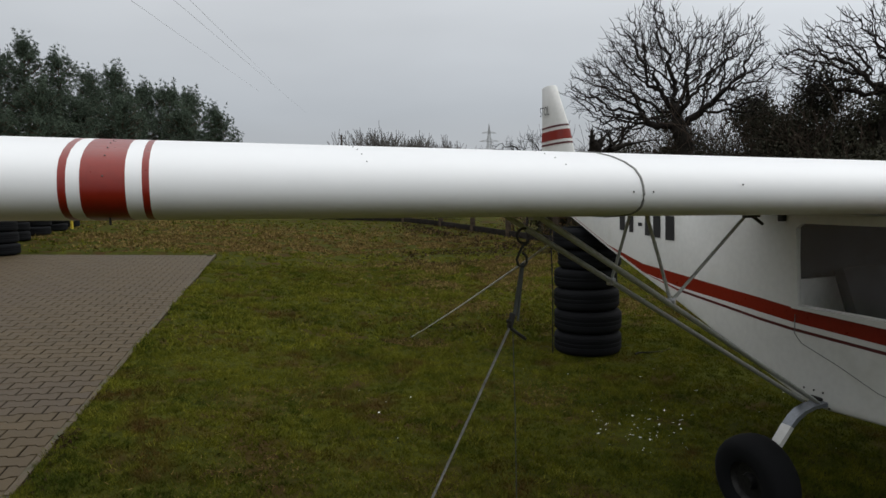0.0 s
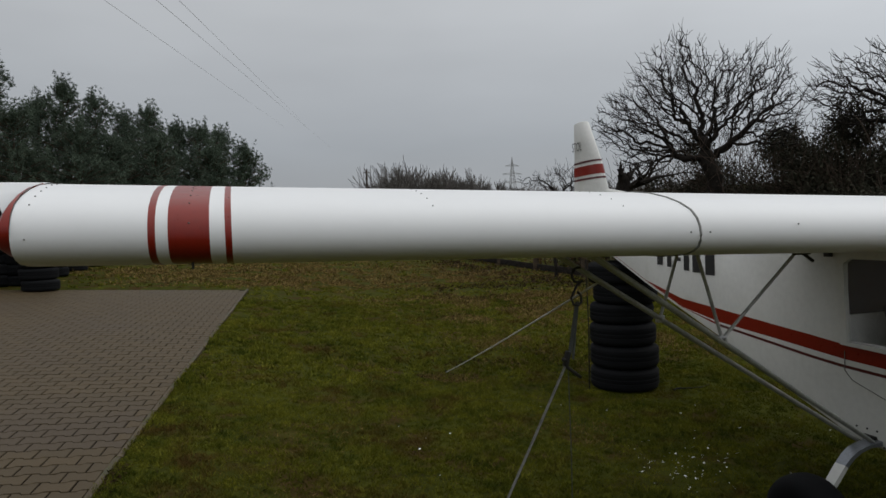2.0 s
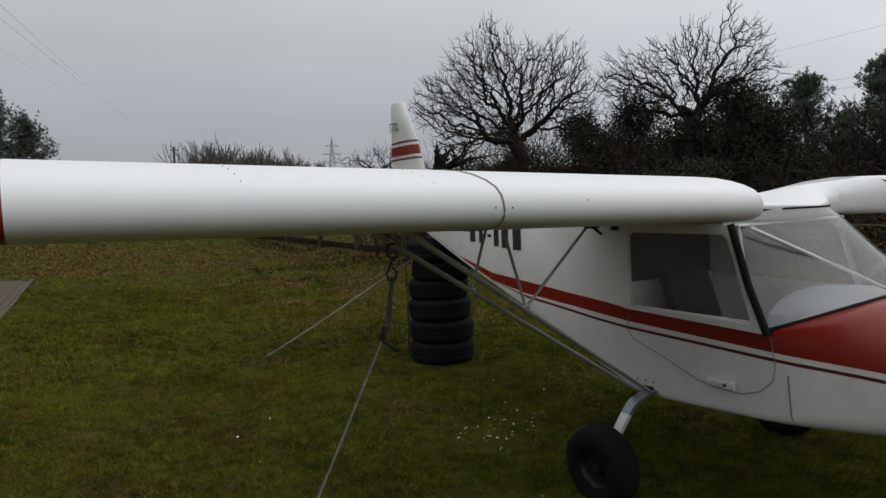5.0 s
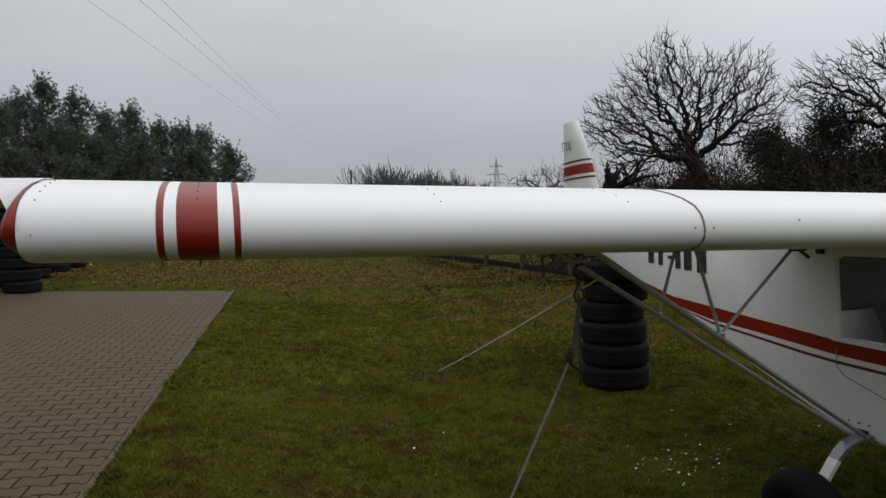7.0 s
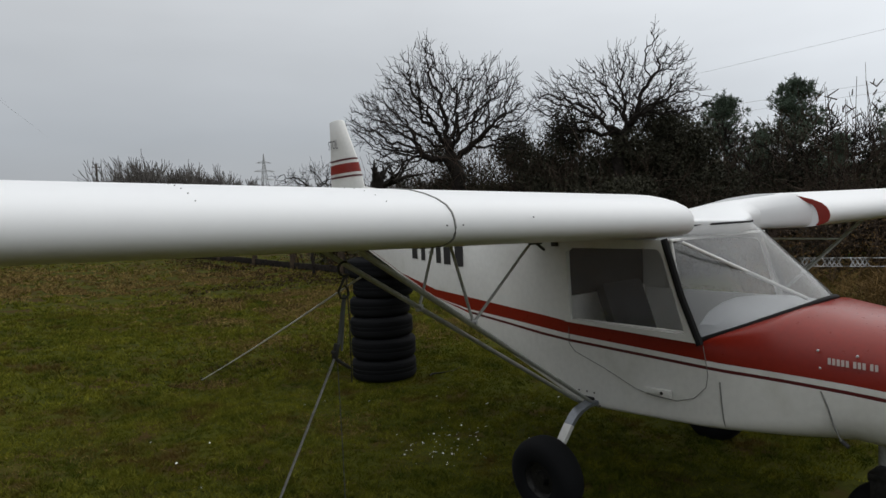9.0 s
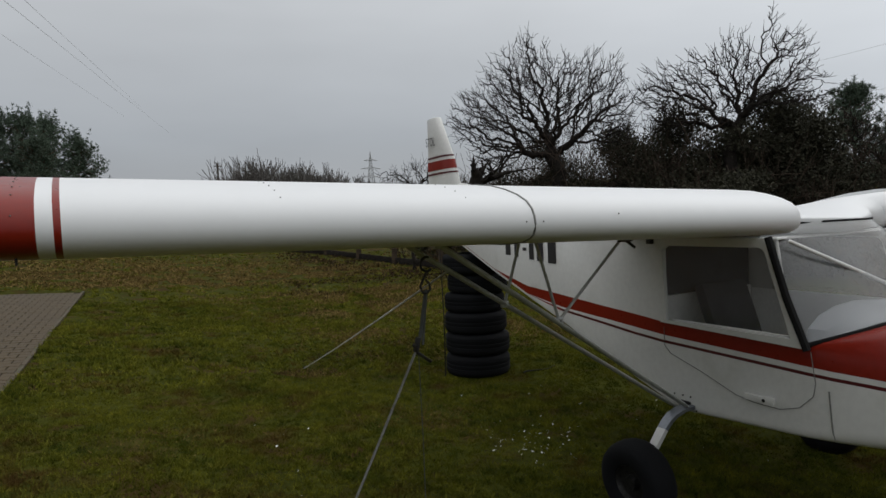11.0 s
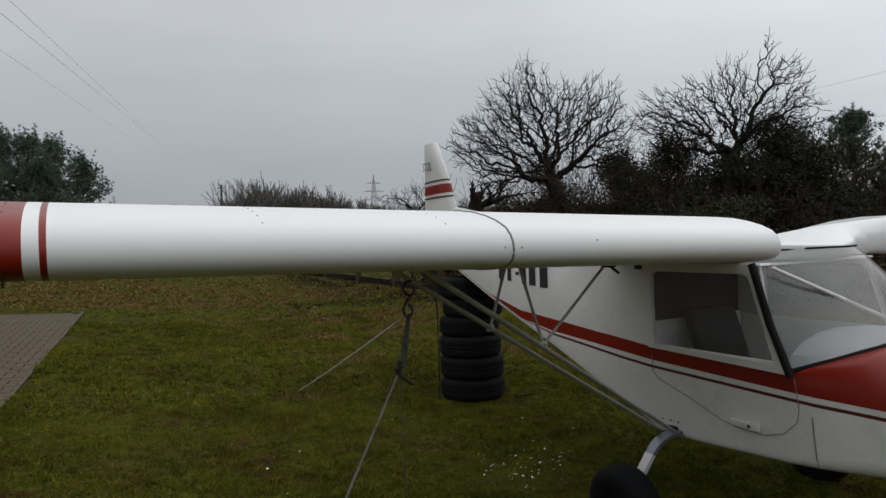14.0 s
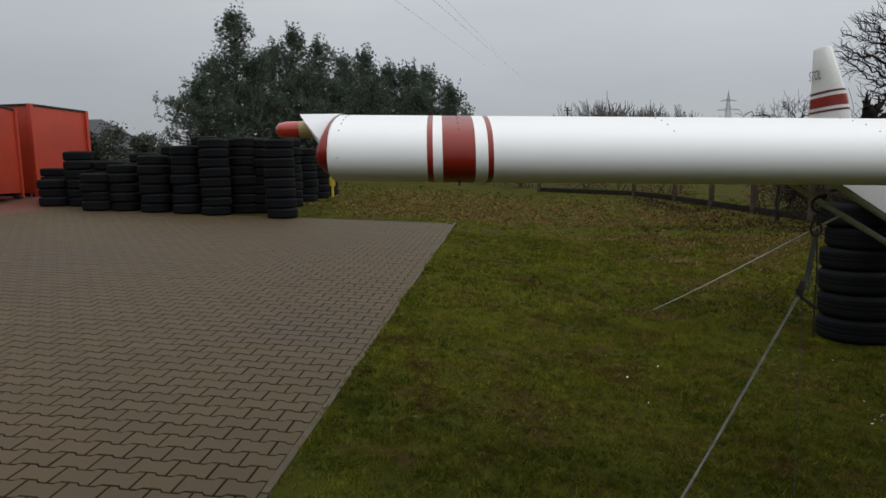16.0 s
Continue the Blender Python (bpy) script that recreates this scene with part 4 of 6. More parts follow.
guy = thing("guy_rope", "thin pale rope running from the wing strap down into the grass", "rope", (-1.60, 4.90, land(-1.60, 4.90)))
bm = bmesh.new()
a, b = Vector((-2.15, 0.79, 1.43)), Vector((-1.60, 4.90, land(-1.60, 4.90) + 0.01))
pts = []
for k in range(13):
    p = a.lerp(b, k / 12)
    p.z -= 0.012 * math.sin(k / 12 * math.pi)
    pts.append(p)
tube(bm, pts, 0.0048, 8)
local_part("rope", bm, PALEROPE, guy, Matrix.Translation(guy.location).inverted())
bm = bmesh.new()
tube(bm, [(-1.60, 4.90, land(-1.60, 4.90) - 0.1), (-1.59, 4.92, land(-1.60, 4.90) + 0.03)], 0.010, 8)
local_part("peg", bm, IRON, guy, Matrix.Translation(guy.location).inverted())


# ---- tyres ----
def tyre_mesh(radius, width, name="car_tyre"):
    """A car tyre lying flat, with ribs in the tread and stepped sidewalls."""
    bm = bmesh.new()
    r, w = radius, width / 2
    prof = [(r * 0.60, -w * 0.72), (r * 0.62, -w * 0.90), (r * 0.70, -w * 0.99), (r * 0.80, -w), (r * 0.83, -w * 0.965), (r * 0.91, -w * 0.93), (r * 0.965, -w * 0.80), (r * 0.99, -w * 0.62)]
    for k in (-1, 0, 1):
        z = k * w * 0.36
        prof += [(r, z - w * 0.13), (r, z + w * 0.10), (r * 0.987, z + w * 0.12), (r * 0.987, z + w * 0.18)]
    prof += [(r, w * 0.56), (r * 0.99, w * 0.66), (r * 0.965, w * 0.80), (r * 0.91, w * 0.93), (r * 0.83, w * 0.965), (r * 0.80, w), (r * 0.70, w * 0.99), (r * 0.62, w * 0.90), (r * 0.60, w * 0.72), (r * 0.585, 0), (r * 0.60, -w * 0.72)]
    lathe(bm, prof, Matrix.Identity(4), 44)
    bmesh.ops.recalc_face_normals(bm, faces=bm.faces)
    me = bpy.data.meshes.new(name)
    bm.to_mesh(me)
    bm.free()
    me.materials.append(TYRE)
    me.polygons.foreach_set("use_smooth", [True] * len(me.polygons))
    me.set_sharp_from_angle(angle=radians(40))
    return me


MESHES = [tyre_mesh(0.315, 0.205), tyre_mesh(0.325, 0.215), tyre_mesh(0.305, 0.19), tyre_mesh(0.335, 0.225)]
WIDTHS = [0.205, 0.215, 0.19, 0.225]
pick = random.Random(7)


def stack(x, y, kinds, label, group, lean=0.012):
    z = land(x, y) - 0.004
    for k in kinds:
        ob = new("car_tyre", MESHES[k])
        ob.matrix_world = pose(x + pick.uniform(-lean, lean), y + pick.uniform(-lean, lean), z + WIDTHS[k] / 2, pick.uniform(-0.7, 0.7), pick.uniform(-0.7, 0.7), pick.uniform(0, 360))
        tagged(ob, label, "tyre", group)
        z += WIDTHS[k] + 0.001


stack(-0.05, 3.97, (1, 1, 0, 2, 2, 0), "worn black car tyre stacked on the grass beside the aeroplane", "tyres under the tail", 0.02)
# the front row, then the stacks that show between and behind them
for x, y, n in ((-7.15, 12.02, 8), (-8.12, 12.75, 8), (-8.60, 12.25, 8), (-9.26, 12.42, 7), (-9.98, 12.48, 6), (-10.72, 12.65, 5), (-11.27, 12.52, 4), (-12.6, 13.2, 3),
                (-12.05, 13.35, 6), (-11.45, 13.45, 5), (-10.55, 13.35, 6), (-9.75, 13.2, 7), (-9.05, 13.15, 8), (-13.0, 14.0, 4), (-8.45, 13.5, 8), (-7.75, 12.9, 8), (-7.62, 13.6, 8), (-7.55, 14.6, 8), (-7.42, 15.9, 7), (-7.30, 17.1, 6), (-7.25, 18.3, 6)):
    stack(x, y, [pick.choice((0, 0, 1, 2)) for _ in range(n)], "worn black car tyre in a row of stacks on the paving", "tyres stacked along the paving", 0.022)

# hose on the lawn, thin rod by the tyres
hose = thing("hose_piece", "short length of black hose lying on the grass", "hose", (0.38, 3.62, land(0.38, 3.62)))
bm = bmesh.new()
tube(bm, [(-0.12 + 0.06 * k, 0.03 * math.sin(k * 1.1), 0.012 + 0.004 * math.sin(k * 2.0)) for k in range(8)], 0.008, 8)
part("tube", bm, BLACK, hose)
rod = thing("thin_rod", "thin grey metal rod stuck in the grass beside the tyres", "rod", (-0.42, 4.0, land(-0.42, 4.0)))
bm = bmesh.new()
tube(bm, [(0, 0, -0.05), (0.01, 0, 0.6), (-0.005, 0, 1.25)], 0.007, 6)
part("shaft", bm, IRON, rod)

# ---- orange containers behind the paving ----
def container(x, y, z, turn, length, width, height, label):
    ob = thing("container", label, "container", (x, y, z), "orange containers")
    ob.rotation_euler = (0, 0, radians(turn))
    bm = bmesh.new()
    box(bm, (length / 2, width / 2, height / 2 + 0.06), (length, width, height - 0.12), 0.01)
    part("body", bm, ORANGE, ob)
    for k in (1,):
        bm = bmesh.new()
        box(bm, (length * 0.96, -0.004, height / 2), (0.03, 0.012, height - 0.3), 0.003)
        part("seam_strip", bm, ORANGE, ob)
    bm = bmesh.new()
    for yy in (0, width):
        box(bm, (length / 2, yy, height - 0.02), (length + 0.05, 0.06, 0.05), 0.008)
    for xx in (0, length):
        box(bm, (xx, width / 2, height - 0.02), (0.06, width + 0.05, 0.05), 0.008)
    part("roof_rail", bm, SHEDM, ob, "dark roof rail")
    for xx in (0.0, length):
        for yy in (0.0, width):
            bm = bmesh.new()
            box(bm, (xx, yy, height / 2), (0.11, 0.11, height), 0.012)
            part("corner_post", bm, ORANGE, ob)
    bm = bmesh.new()
    for xx in (0.06, length - 0.06):
        for yy in (0.06, width - 0.06):
            box(bm, (xx, yy, 0.03), (0.18, 0.18, 0.10), 0.01)
    part("foot_casting", bm, IRON, ob)
    return ob


container(-14.16, 15.15, 1.24, 83, 2.15, 6.0, 2.38, "orange-red steel container with a dark roof rail standing behind the tyres")
container(-19.24, 11.81, 1.27, 14, 5.52, 1.55, 2.18, "orange-red steel container at the edge of the paving")
mast = thing("white_pole", "thin white pole standing between the containers", "pole", (-14.42, 15.3, land(-14.42, 15.3)))
bm = bmesh.new()
tube(bm, [(0, 0, 0), (-0.10, 0, 1.1), (-0.22, 0, 2.25)], 0.028, 10)
part("shaft", bm, LATTICE, mast)

# ---- yellow post, log pile, boundary fence ----
post = thing("yellow_marker", "small yellow plastic marker post in the grass", "marker", (-7.0, 17.6, land(-7.0, 17.6)))
bm = bmesh.new()
tube(bm, [(0, 0, 0), (0, 0, 0.35)], 0.035, 12)
box(bm, (0, 0, 0.50), (0.16, 0.05, 0.36), 0.02)
part("panel", bm, YELLOW, post)
for k in range(16):
    a = random.Random(k)
    x, y = -7.4 + 0.28 * (k % 8) + a.uniform(-0.05, 0.05), 27.5 + a.uniform(-0.1, 0.1)
    log = thing("log", "pale split log lying in a low heap on the grass", "log", (x, y, land(x, y) + 0.06 + 0.15 * (k // 8)), "log heap")
    log.rotation_euler = (0, radians(90), radians(a.uniform(60, 120)))
    bm = bmesh.new()
    lathe(bm, [(0, -0.45), (0.08, -0.45), (0.085, -0.40), (0.08, 0.40), (0.085, 0.45), (0, 0.45)], Matrix.Identity(4), 10)
    part("timber", bm, WOOD, log)

fence_line = [(0.1, 24.8), (2.9, 21.3), (3.5, 18.9), (3.75, 16.7), (3.95, 14.6), (4.3, 12.6), (4.8, 10.8)]
fence = thing("boundary_fence", "old grey wooden posts with sagging wires and low boards", "fence", (3.5, 16.7, 0))
fence.location = (0, 0, 0)
for k, (x, y) in enumerate(fence_line):
    z = land(x, y)
    bm = bmesh.new()
    tube(bm, [(x, y, z - 0.1), (x + 0.02, y, z + 0.6), (x + 0.04 * math.sin(k * 2.3), y, z + 1.0)], [0.085, 0.08, 0.07], 8)
    part("post", bm, GREYWOOD, fence)
for (x0, y0), (x1, y1) in zip(fence_line, fence_line[1:]):
    for h in (0.35, 0.7, 1.05):
        bm = bmesh.new()
        a, b = Vector((x0, y0, land(x0, y0) + h)), Vector((x1, y1, land(x1, y1) + h))
        mid = (a + b) / 2 - Vector((0, 0, 0.04))
        tube(bm, [a, mid, b], 0.004, 5)
        part("wire", bm, IRON, fence)
    bm = bmesh.new()
    a, b = Vector((x0, y0, land(x0, y0) + 0.10)), Vector((x1, y1, land(x1, y1) + 0.10))
    d = b - a
    box(bm, (a + b) / 2, (d.length - 0.1, 0.04, 0.16), 0.008, d.to_track_quat("X", "Z").to_matrix())
    part("board", bm, BARK, fence, "rotten dark board")

# ---- far right: lattice panel, ladder, dark shed ----
lat = thing("lattice_panel", "low white lattice fence panel half hidden in dry grass", "fence panel", (8.6, 2.3, land(8.6, 2.3)))
lat.rotation_euler = (0, 0, math.atan2(1.3 - 3.57, 9.05 - 8.22))
L = 2.6
bm = bmesh.new()
for z in (0.52, 0.66):
    box(bm, (0, 0, z), (L, 0.02, 0.014), 0.003)
part("frame", bm, LATTICE, lat)
for k in range(3):
    bm = bmesh.new()
    box(bm, ((-0.48 + 0.48 * k) * L, 0.02, 0.32), (0.025, 0.025, 0.64), 0.004)
    part("post", bm, GREYWOOD, lat)
for k in range(38):
    if k in (4, 9, 10, 15, 16, 17, 18, 22, 23, 24, 25, 29):
        continue
    x = -L / 2 + 0.03 + k * 0.067
    for q in (1, -1):
        bm = bmesh.new()
        tube(bm, [(x, 0.010 * q, 0.59 - 0.07 * q), (x + 0.07, 0.010 * q, 0.59 + 0.07 * q)], 0.0105, 6)
        part("slat", bm, LATTICE, lat)
lad = thing("ladder", "old aluminium ladder leaning into the bushes", "ladder", (8.9, 1.75, land(8.9, 1.75)))
foot, head = Vector((0, 0, 0.0)), Vector((0.20, -0.52, 2.95))
across = Vector((-0.07, 0.16, 0.0))
for q, ln in ((0, 1.0), (1, 0.66)):
    bm = bmesh.new()
    a, b = foot + across * q, foot + across * q + (head - foot) * ln
    tube(bm, [a, b], 0.019, 8)
    if q == 0:
        tube(bm, [b, b + Vector((-0.05, 0.07, 0.02))], 0.018, 8)
    part("rail", bm, LATTICE, lad)
for k in range(4):
    bm = bmesh.new()
    a = foot + (head - foot) * (0.10 + 0.16 * k)
    tube(bm, [a, a + across], 0.009, 6)
    part("rung", bm, ALU, lad)
shed = thing("shed", "low dark wooden shed among bushes", "shed", (13.6, 0.6, land(13.6, 0.6)))
shed.rotation_euler = (0, 0, radians(-78))
for k in range(22):
    bm = bmesh.new()
    box(bm, (-2.1 + 0.2 * k, 0, 0.9), (0.19, 0.03, 1.8), 0.004)
    part("board", bm, SHEDM, shed)
bm = bmesh.new()
box(bm, (0, 1.0, 0.9), (4.2, 1.9, 1.75), 0.01)
part("body", bm, SHEDM, shed)
bm = bmesh.new()
box(bm, (0, 0.9, 1.90), (4.6, 2.6, 0.06), 0.01, Matrix.Rotation(radians(4), 3, "X"))
part("roof", bm, ROOF, shed)

# ---- far house ----
house = thing("house", "far house with a grey hipped roof behind bushes", "house", (-33.7, 53, 0.60))
bm = bmesh.new()
box(bm, (0, 0, 1.8), (9, 8, 3.6), 0.02)
part("wall", bm, RENDERW, house)
bm = bmesh.new()
vs = [bm.verts.new(p) for p in ((-5, -4.5, 3.5), (5, -4.5, 3.5), (5, 4.5, 3.5), (-5, 4.5, 3.5), (-2.2, 0, 6.0), (2.2, 0, 6.0))]
for q in ((0, 1, 5, 4), (1, 2, 5), (2, 3, 4, 5), (3, 0, 4), (0, 3, 2, 1)):
    bm.faces.new([vs[k] for k in q])
part("roof", bm, ROOF, house, smooth=False)
for k in range(3):
    bm = bmesh.new()
    box(bm, (-2.6 + 2.6 * k, -4.02, 2.0), (1.2, 0.08, 1.2), 0.02)
    part("window", bm, INK, house)

# ---- power line: pylon and wires ----
pyl = thing("pylon", "far steel lattice pylon fading into the haze", "pylon", (124.4, 299.0, 11.6))
bm = bmesh.new()
Hh = 23.0
for sx in (-1, 1):
    for sy in (-1, 1):
        tube(bm, [(sx * 2.4, sy * 2.4, -6), (sx * 0.9, sy * 0.9, 13), (0, 0, Hh)], [0.16, 0.14, 0.1], 4)
for k in range(10):
    z0, z1 = -4 + k * 2.4, -1.6 + k * 2.4
    w0, w1 = max(0.3, 2.4 - 0.079 * (z0 + 6)), max(0.3, 2.4 - 0.079 * (z1 + 6))
    for sx in (-1, 1):
        tube(bm, [(-sx * w0, -w0, z0), (sx * w1, -w1, z1)], 0.08, 4)
        tube(bm, [(-w0, -sx * w0, z0), (-w1, sx * w1, z1)], 0.08, 4)
part("tower", bm, WIRE, pyl)
for z, w in ((10.5, 4.5), (14.5, 5.2), (18.5, 3.6)):
    bm = bmesh.new()
    tube(bm, [(-w, 0, z), (0, 0, z + 0.9), (w, 0, z)], 0.12, 4)
    tube(bm, [(-w, 0, z), (w, 0, z)], 0.12, 4)
    part("crossarm", bm, WIRE, pyl)


def wires(name, label, lines, r):
    ob = thing(name, label, "power line")
    for a, b, sag in lines:
        a, b = Vector(a), Vector(b)
        bm = bmesh.new()
        pts = []
        for k in range(17):
            p = a.lerp(b, k / 16)
            p.z -= sag * math.sin(math.pi * k / 16)
            pts.append(p)
        # radius shrinks towards the far end to imitate fading in haze
        tube(bm, pts, [r * (1.0 - 0.55 * k / 16) for k in range(17)], 5)
        part("wire", bm, WIRE, ob)


wires("power_line", "thin overhead power wires against the grey sky", [((-24.6, 0.0, 17.4), (8.8, 180.0, 29.5), 0.0), ((-22.5, 0.0, 18.7), (28.6, 240, 31.6), 0.0), ((-17.8, 0.0, 16.7), (14.2, 198, 34.9), 0.0)], 0.022)
wires("power_line", "thin overhead power wires above the bushes", [((64, -14, 17.0), (39, 51, 10.0), 0.0), ((60.6, -1.0, 10.8), (43.2, 42, 9.05), 0.0), ((60.6, -1.0, 10.1), (43.2, 42, 8.35), 0.0)], 0.014)


# ---- trees and bushes ----
class Wood:
    """Collects tapered branch tubes and writes them as one mesh."""

    def __init__(self, seed):
        self.v, self.f, self.rng = [], [], random.Random(seed)

    def limb(self, pts, radii, n):
        rings, ref = [], Vector((0.37, 0.91, 0.18))
        base = len(self.v)
        for i, p in enumerate(pts):
            d = (pts[min(i + 1, len(pts) - 1)] - pts[max(i - 1, 0)]).normalized()
            u = d.cross(ref)
            u = u.normalized() if u.length > 1e-4 else Vector((1, 0, 0))
            v = u.cross(d)
            for k in range(n):
                a = 2 * math.pi * k / n
                self.v.append(tuple(p + (u * math.cos(a) + v * math.sin(a)) * radii[i]))
        for i in range(len(pts) - 1):
            for k in range(n):
                a, b = base + i * n + k, base + i * n + (k + 1) % n
                self.f.append((a, b, b + n, a + n))

    def grow(self, p, d, length, r, level, last, up, spread, twigs=(3, 5), curl=0.35, shrink=0.62, thin=0.0028):
        """A crooked branch, then its side branches; limbs wander, the last fine shoots run straighter and upwards."""
        g = self.rng
        left = last - level
        steps = 7 if level == 0 else (6 if left > 1 else 4)
        pts, radii, dirs = [p.copy()], [r], [d.copy()]
        lift = up * (0.3, 0.5, 1.2, 2.2, 3.0)[min(4, 4 - min(4, left))]
        bend = curl * (1.0 if left > 2 else (0.8 if left == 2 else 0.5))
        for k in range(steps):
            d = (d + Vector((g.gauss(0, bend), g.gauss(0, bend), g.gauss(0, bend * 0.8) + lift)) * 0.6).normalized()
            p = p + d * (length / steps)
            pts.append(p.copy())
            radii.append(max(thin, r * (1 - 0.58 * (k + 1) / steps)))
            dirs.append(d.copy())
        self.limb(pts, radii, 7 if level < 2 else (5 if level < 3 else 3))
        if left <= 0:
            return
        count = g.randint(*twigs) + (2 if left == 1 else (1 if left == 2 else 0))
        for c in range(count):
            k = steps if c == 0 else g.randint(steps // 2 if left > 1 else 1, steps)
            side = Vector((g.gauss(0, 1), g.gauss(0, 1), g.gauss(0.25, 0.7))).normalized()
            s = spread * (0.45 if c == 0 else (0.85 if left == 1 else 1.0))
            nd = (dirs[k] * (1 - s) + side * s).normalized()
            self.grow(pts[k], nd, length * shrink * g.uniform(0.7, 1.25), max(thin, radii[k] * (0.8 if c == 0 else 0.62)), level + 1, last, up, spread, twigs, curl, shrink, thin)

    def mesh(self, name, mat, parent):
        return raw(name, self.v, self.f, mat, parent, smooth=True)


def bare_tree(name, at, label, seed, trunk_h, trunk_r, limbs, up=0.10, last=4, twigs=(4, 6), lean=(0, 0), first_len=1.5, shrink=0.62, curl=0.42, thin=0.0065):
    x, y = at
    ob = thing(name, label, "tree", (x, y, land(x, y) - 0.05))
    w = Wood(seed)
    top = Vector((lean[0], lean[1], trunk_h))
    pts = [Vector((0, 0, 0)), Vector((lean[0] * 0.2 + 0.03, lean[1] * 0.2, trunk_h * 0.35)), Vector((lean[0] * 0.6 - 0.03, lean[1] * 0.6, trunk_h * 0.7)), top]
    w.limb(pts, [trunk_r * 1.35, trunk_r * 1.05, trunk_r * 0.95, trunk_r * 0.9], 9)
    w.mesh("trunk", BARK, ob)
    w = Wood(seed + 1)
    for dx, dy, dz, ln, rr in limbs:
        w.grow(top - Vector((0, 0, 0.1)), Vector((dx, dy, dz)).normalized(), first_len * ln, trunk_r * rr, 0, last, up, 0.62, twigs, curl, shrink, thin)
    w.mesh("crown", BARK, ob)
    return ob


# the view runs from lower left to upper right of the plan here: across it is (0.62, -0.78), away is (0.78, 0.62)
AC, AW = Vector((0.70, -0.71, 0)), Vector((0.71, 0.70, 0))


def fan(*rows):
    """Limbs given as (across, away, up, length, thickness)."""
    return [(*(AC * a + AW * b + Vector((0, 0, c))), ln, rr) for a, b, c, ln, rr in rows]



def crown_tree(name, at, label, seed, trunk, trunk_r, lumps, points, deep=1.35, step=0.10, reach=0.135, twig=0.0056, shoots=1.0, crook=0.30):
    """A bare tree whose limbs grow towards points scattered through lumps (across, up, half width, half height);
    thickness adds up from the twigs to the trunk."""
    x, y = at
    base = land(x, y) - 0.05
    ob = thing(name, label, "tree", (x, y, base))
    rng = np.random.default_rng(seed)
    away = np.array([x + 3.57, y + 1.87, 0.0])
    away /= np.linalg.norm(away)
    across = np.array([away[1], -away[0], 0.0])
    vol = np.array([a * b for _, _, a, b in lumps])
    pick_l = rng.choice(len(lumps), points, p=vol / vol.sum())
    d = rng.normal(size=(points, 3))
    d *= (rng.random(points) ** 0.40 / np.linalg.norm(d, axis=1))[:, None]
    lump = np.array(lumps)[pick_l]
    goal = across * (lump[:, 0] + d[:, 0] * lump[:, 2])[:, None] + away * (d[:, 1] * np.minimum(deep, lump[:, 2] * 1.3))[:, None] + np.array([0, 0, 1.0]) * (lump[:, 1] + d[:, 2] * lump[:, 3] - base)[:, None]
    nodes, parent_of = [np.zeros(3)], [-1]
    for (a0, u0), (a1, u1) in zip(((0, base),) + trunk, trunk):
        p0, p1 = across * a0 + np.array([0, 0, u0 - base]), across * a1 + np.array([0, 0, u1 - base])
        m = max(1, round(np.linalg.norm(p1 - p0) / (step * 2)))
        for k in range(m):
            nodes.append(p0 + (p1 - p0) * (k + 1) / m + rng.normal(0, 0.015, 3))
            parent_of.append(len(nodes) - 2)
    first = len(nodes) - 1
    near, dist = np.full(points, first), np.linalg.norm(goal - nodes[first], axis=1)
    alive = np.ones(points, bool)
    for turn in range(140):
        pulls = {}
        for k in np.flatnonzero(alive):
            v = goal[k] - nodes[near[k]]
            pulls.setdefault(int(near[k]), []).append(v / (np.linalg.norm(v) + 1e-9))
        fresh = []
        for k, vs in pulls.items():
            v = np.mean(vs, axis=0) + rng.normal(0, crook, 3)
            v /= np.linalg.norm(v) + 1e-9
            nodes.append(nodes[k] + v * step)
            parent_of.append(k)
            fresh.append(len(nodes) - 1)
        if not fresh:
            break
        live = np.flatnonzero(alive)
        gap = np.linalg.norm(goal[live][:, None, :] - np.array([nodes[k] for k in fresh])[None], axis=2)
        best = gap.argmin(axis=1)
        low = gap[np.arange(len(live)), best]
        better = low < dist[live]
        dist[live[better]], near[live[better]] = low[better], np.array(fresh)[best[better]]
        alive &= dist > reach
    n = len(nodes)
    kids = [[] for _ in range(n)]
    for k in range(1, n):
        kids[parent_of[k]].append(k)
    flow = np.zeros(n)
    for k in range(n - 1, -1, -1):
        if not kids[k]:
            flow[k] = twig ** 2.0
        if k:
            flow[parent_of[k]] += flow[k]
    thick = flow ** 0.5
    thick *= np.minimum(1.0, trunk_r / thick[0]) if thick[0] > trunk_r else 1.0
    thick = np.maximum(thick, twig)
    trunk_w, crown_w = Wood(seed), Wood(seed + 1)
    starts = [(-1, 0)]
    while starts:
        root, k = starts.pop()
        chain = [k] if root < 0 else [root, k]
        while kids[k]:
            best = max(kids[k], key=lambda q: flow[q])
            starts.extend((k, q) for q in kids[k] if q != best)
            k = best
            chain.append(k)
        pts = [Vector(nodes[q]) for q in chain]
        radii = [float(thick[q]) for q in chain]
        if root >= 0:
            radii[0] = radii[1]
            crown_w.limb(pts, radii, 6 if radii[1] > 0.03 else (4 if radii[1] > 0.009 else 3))
        else:
            radii[0] *= 1.3
            trunk_w.limb(pts, radii, 9)
    # fine shoots off the thin wood, rising and spreading
    middle = goal.mean(axis=0)
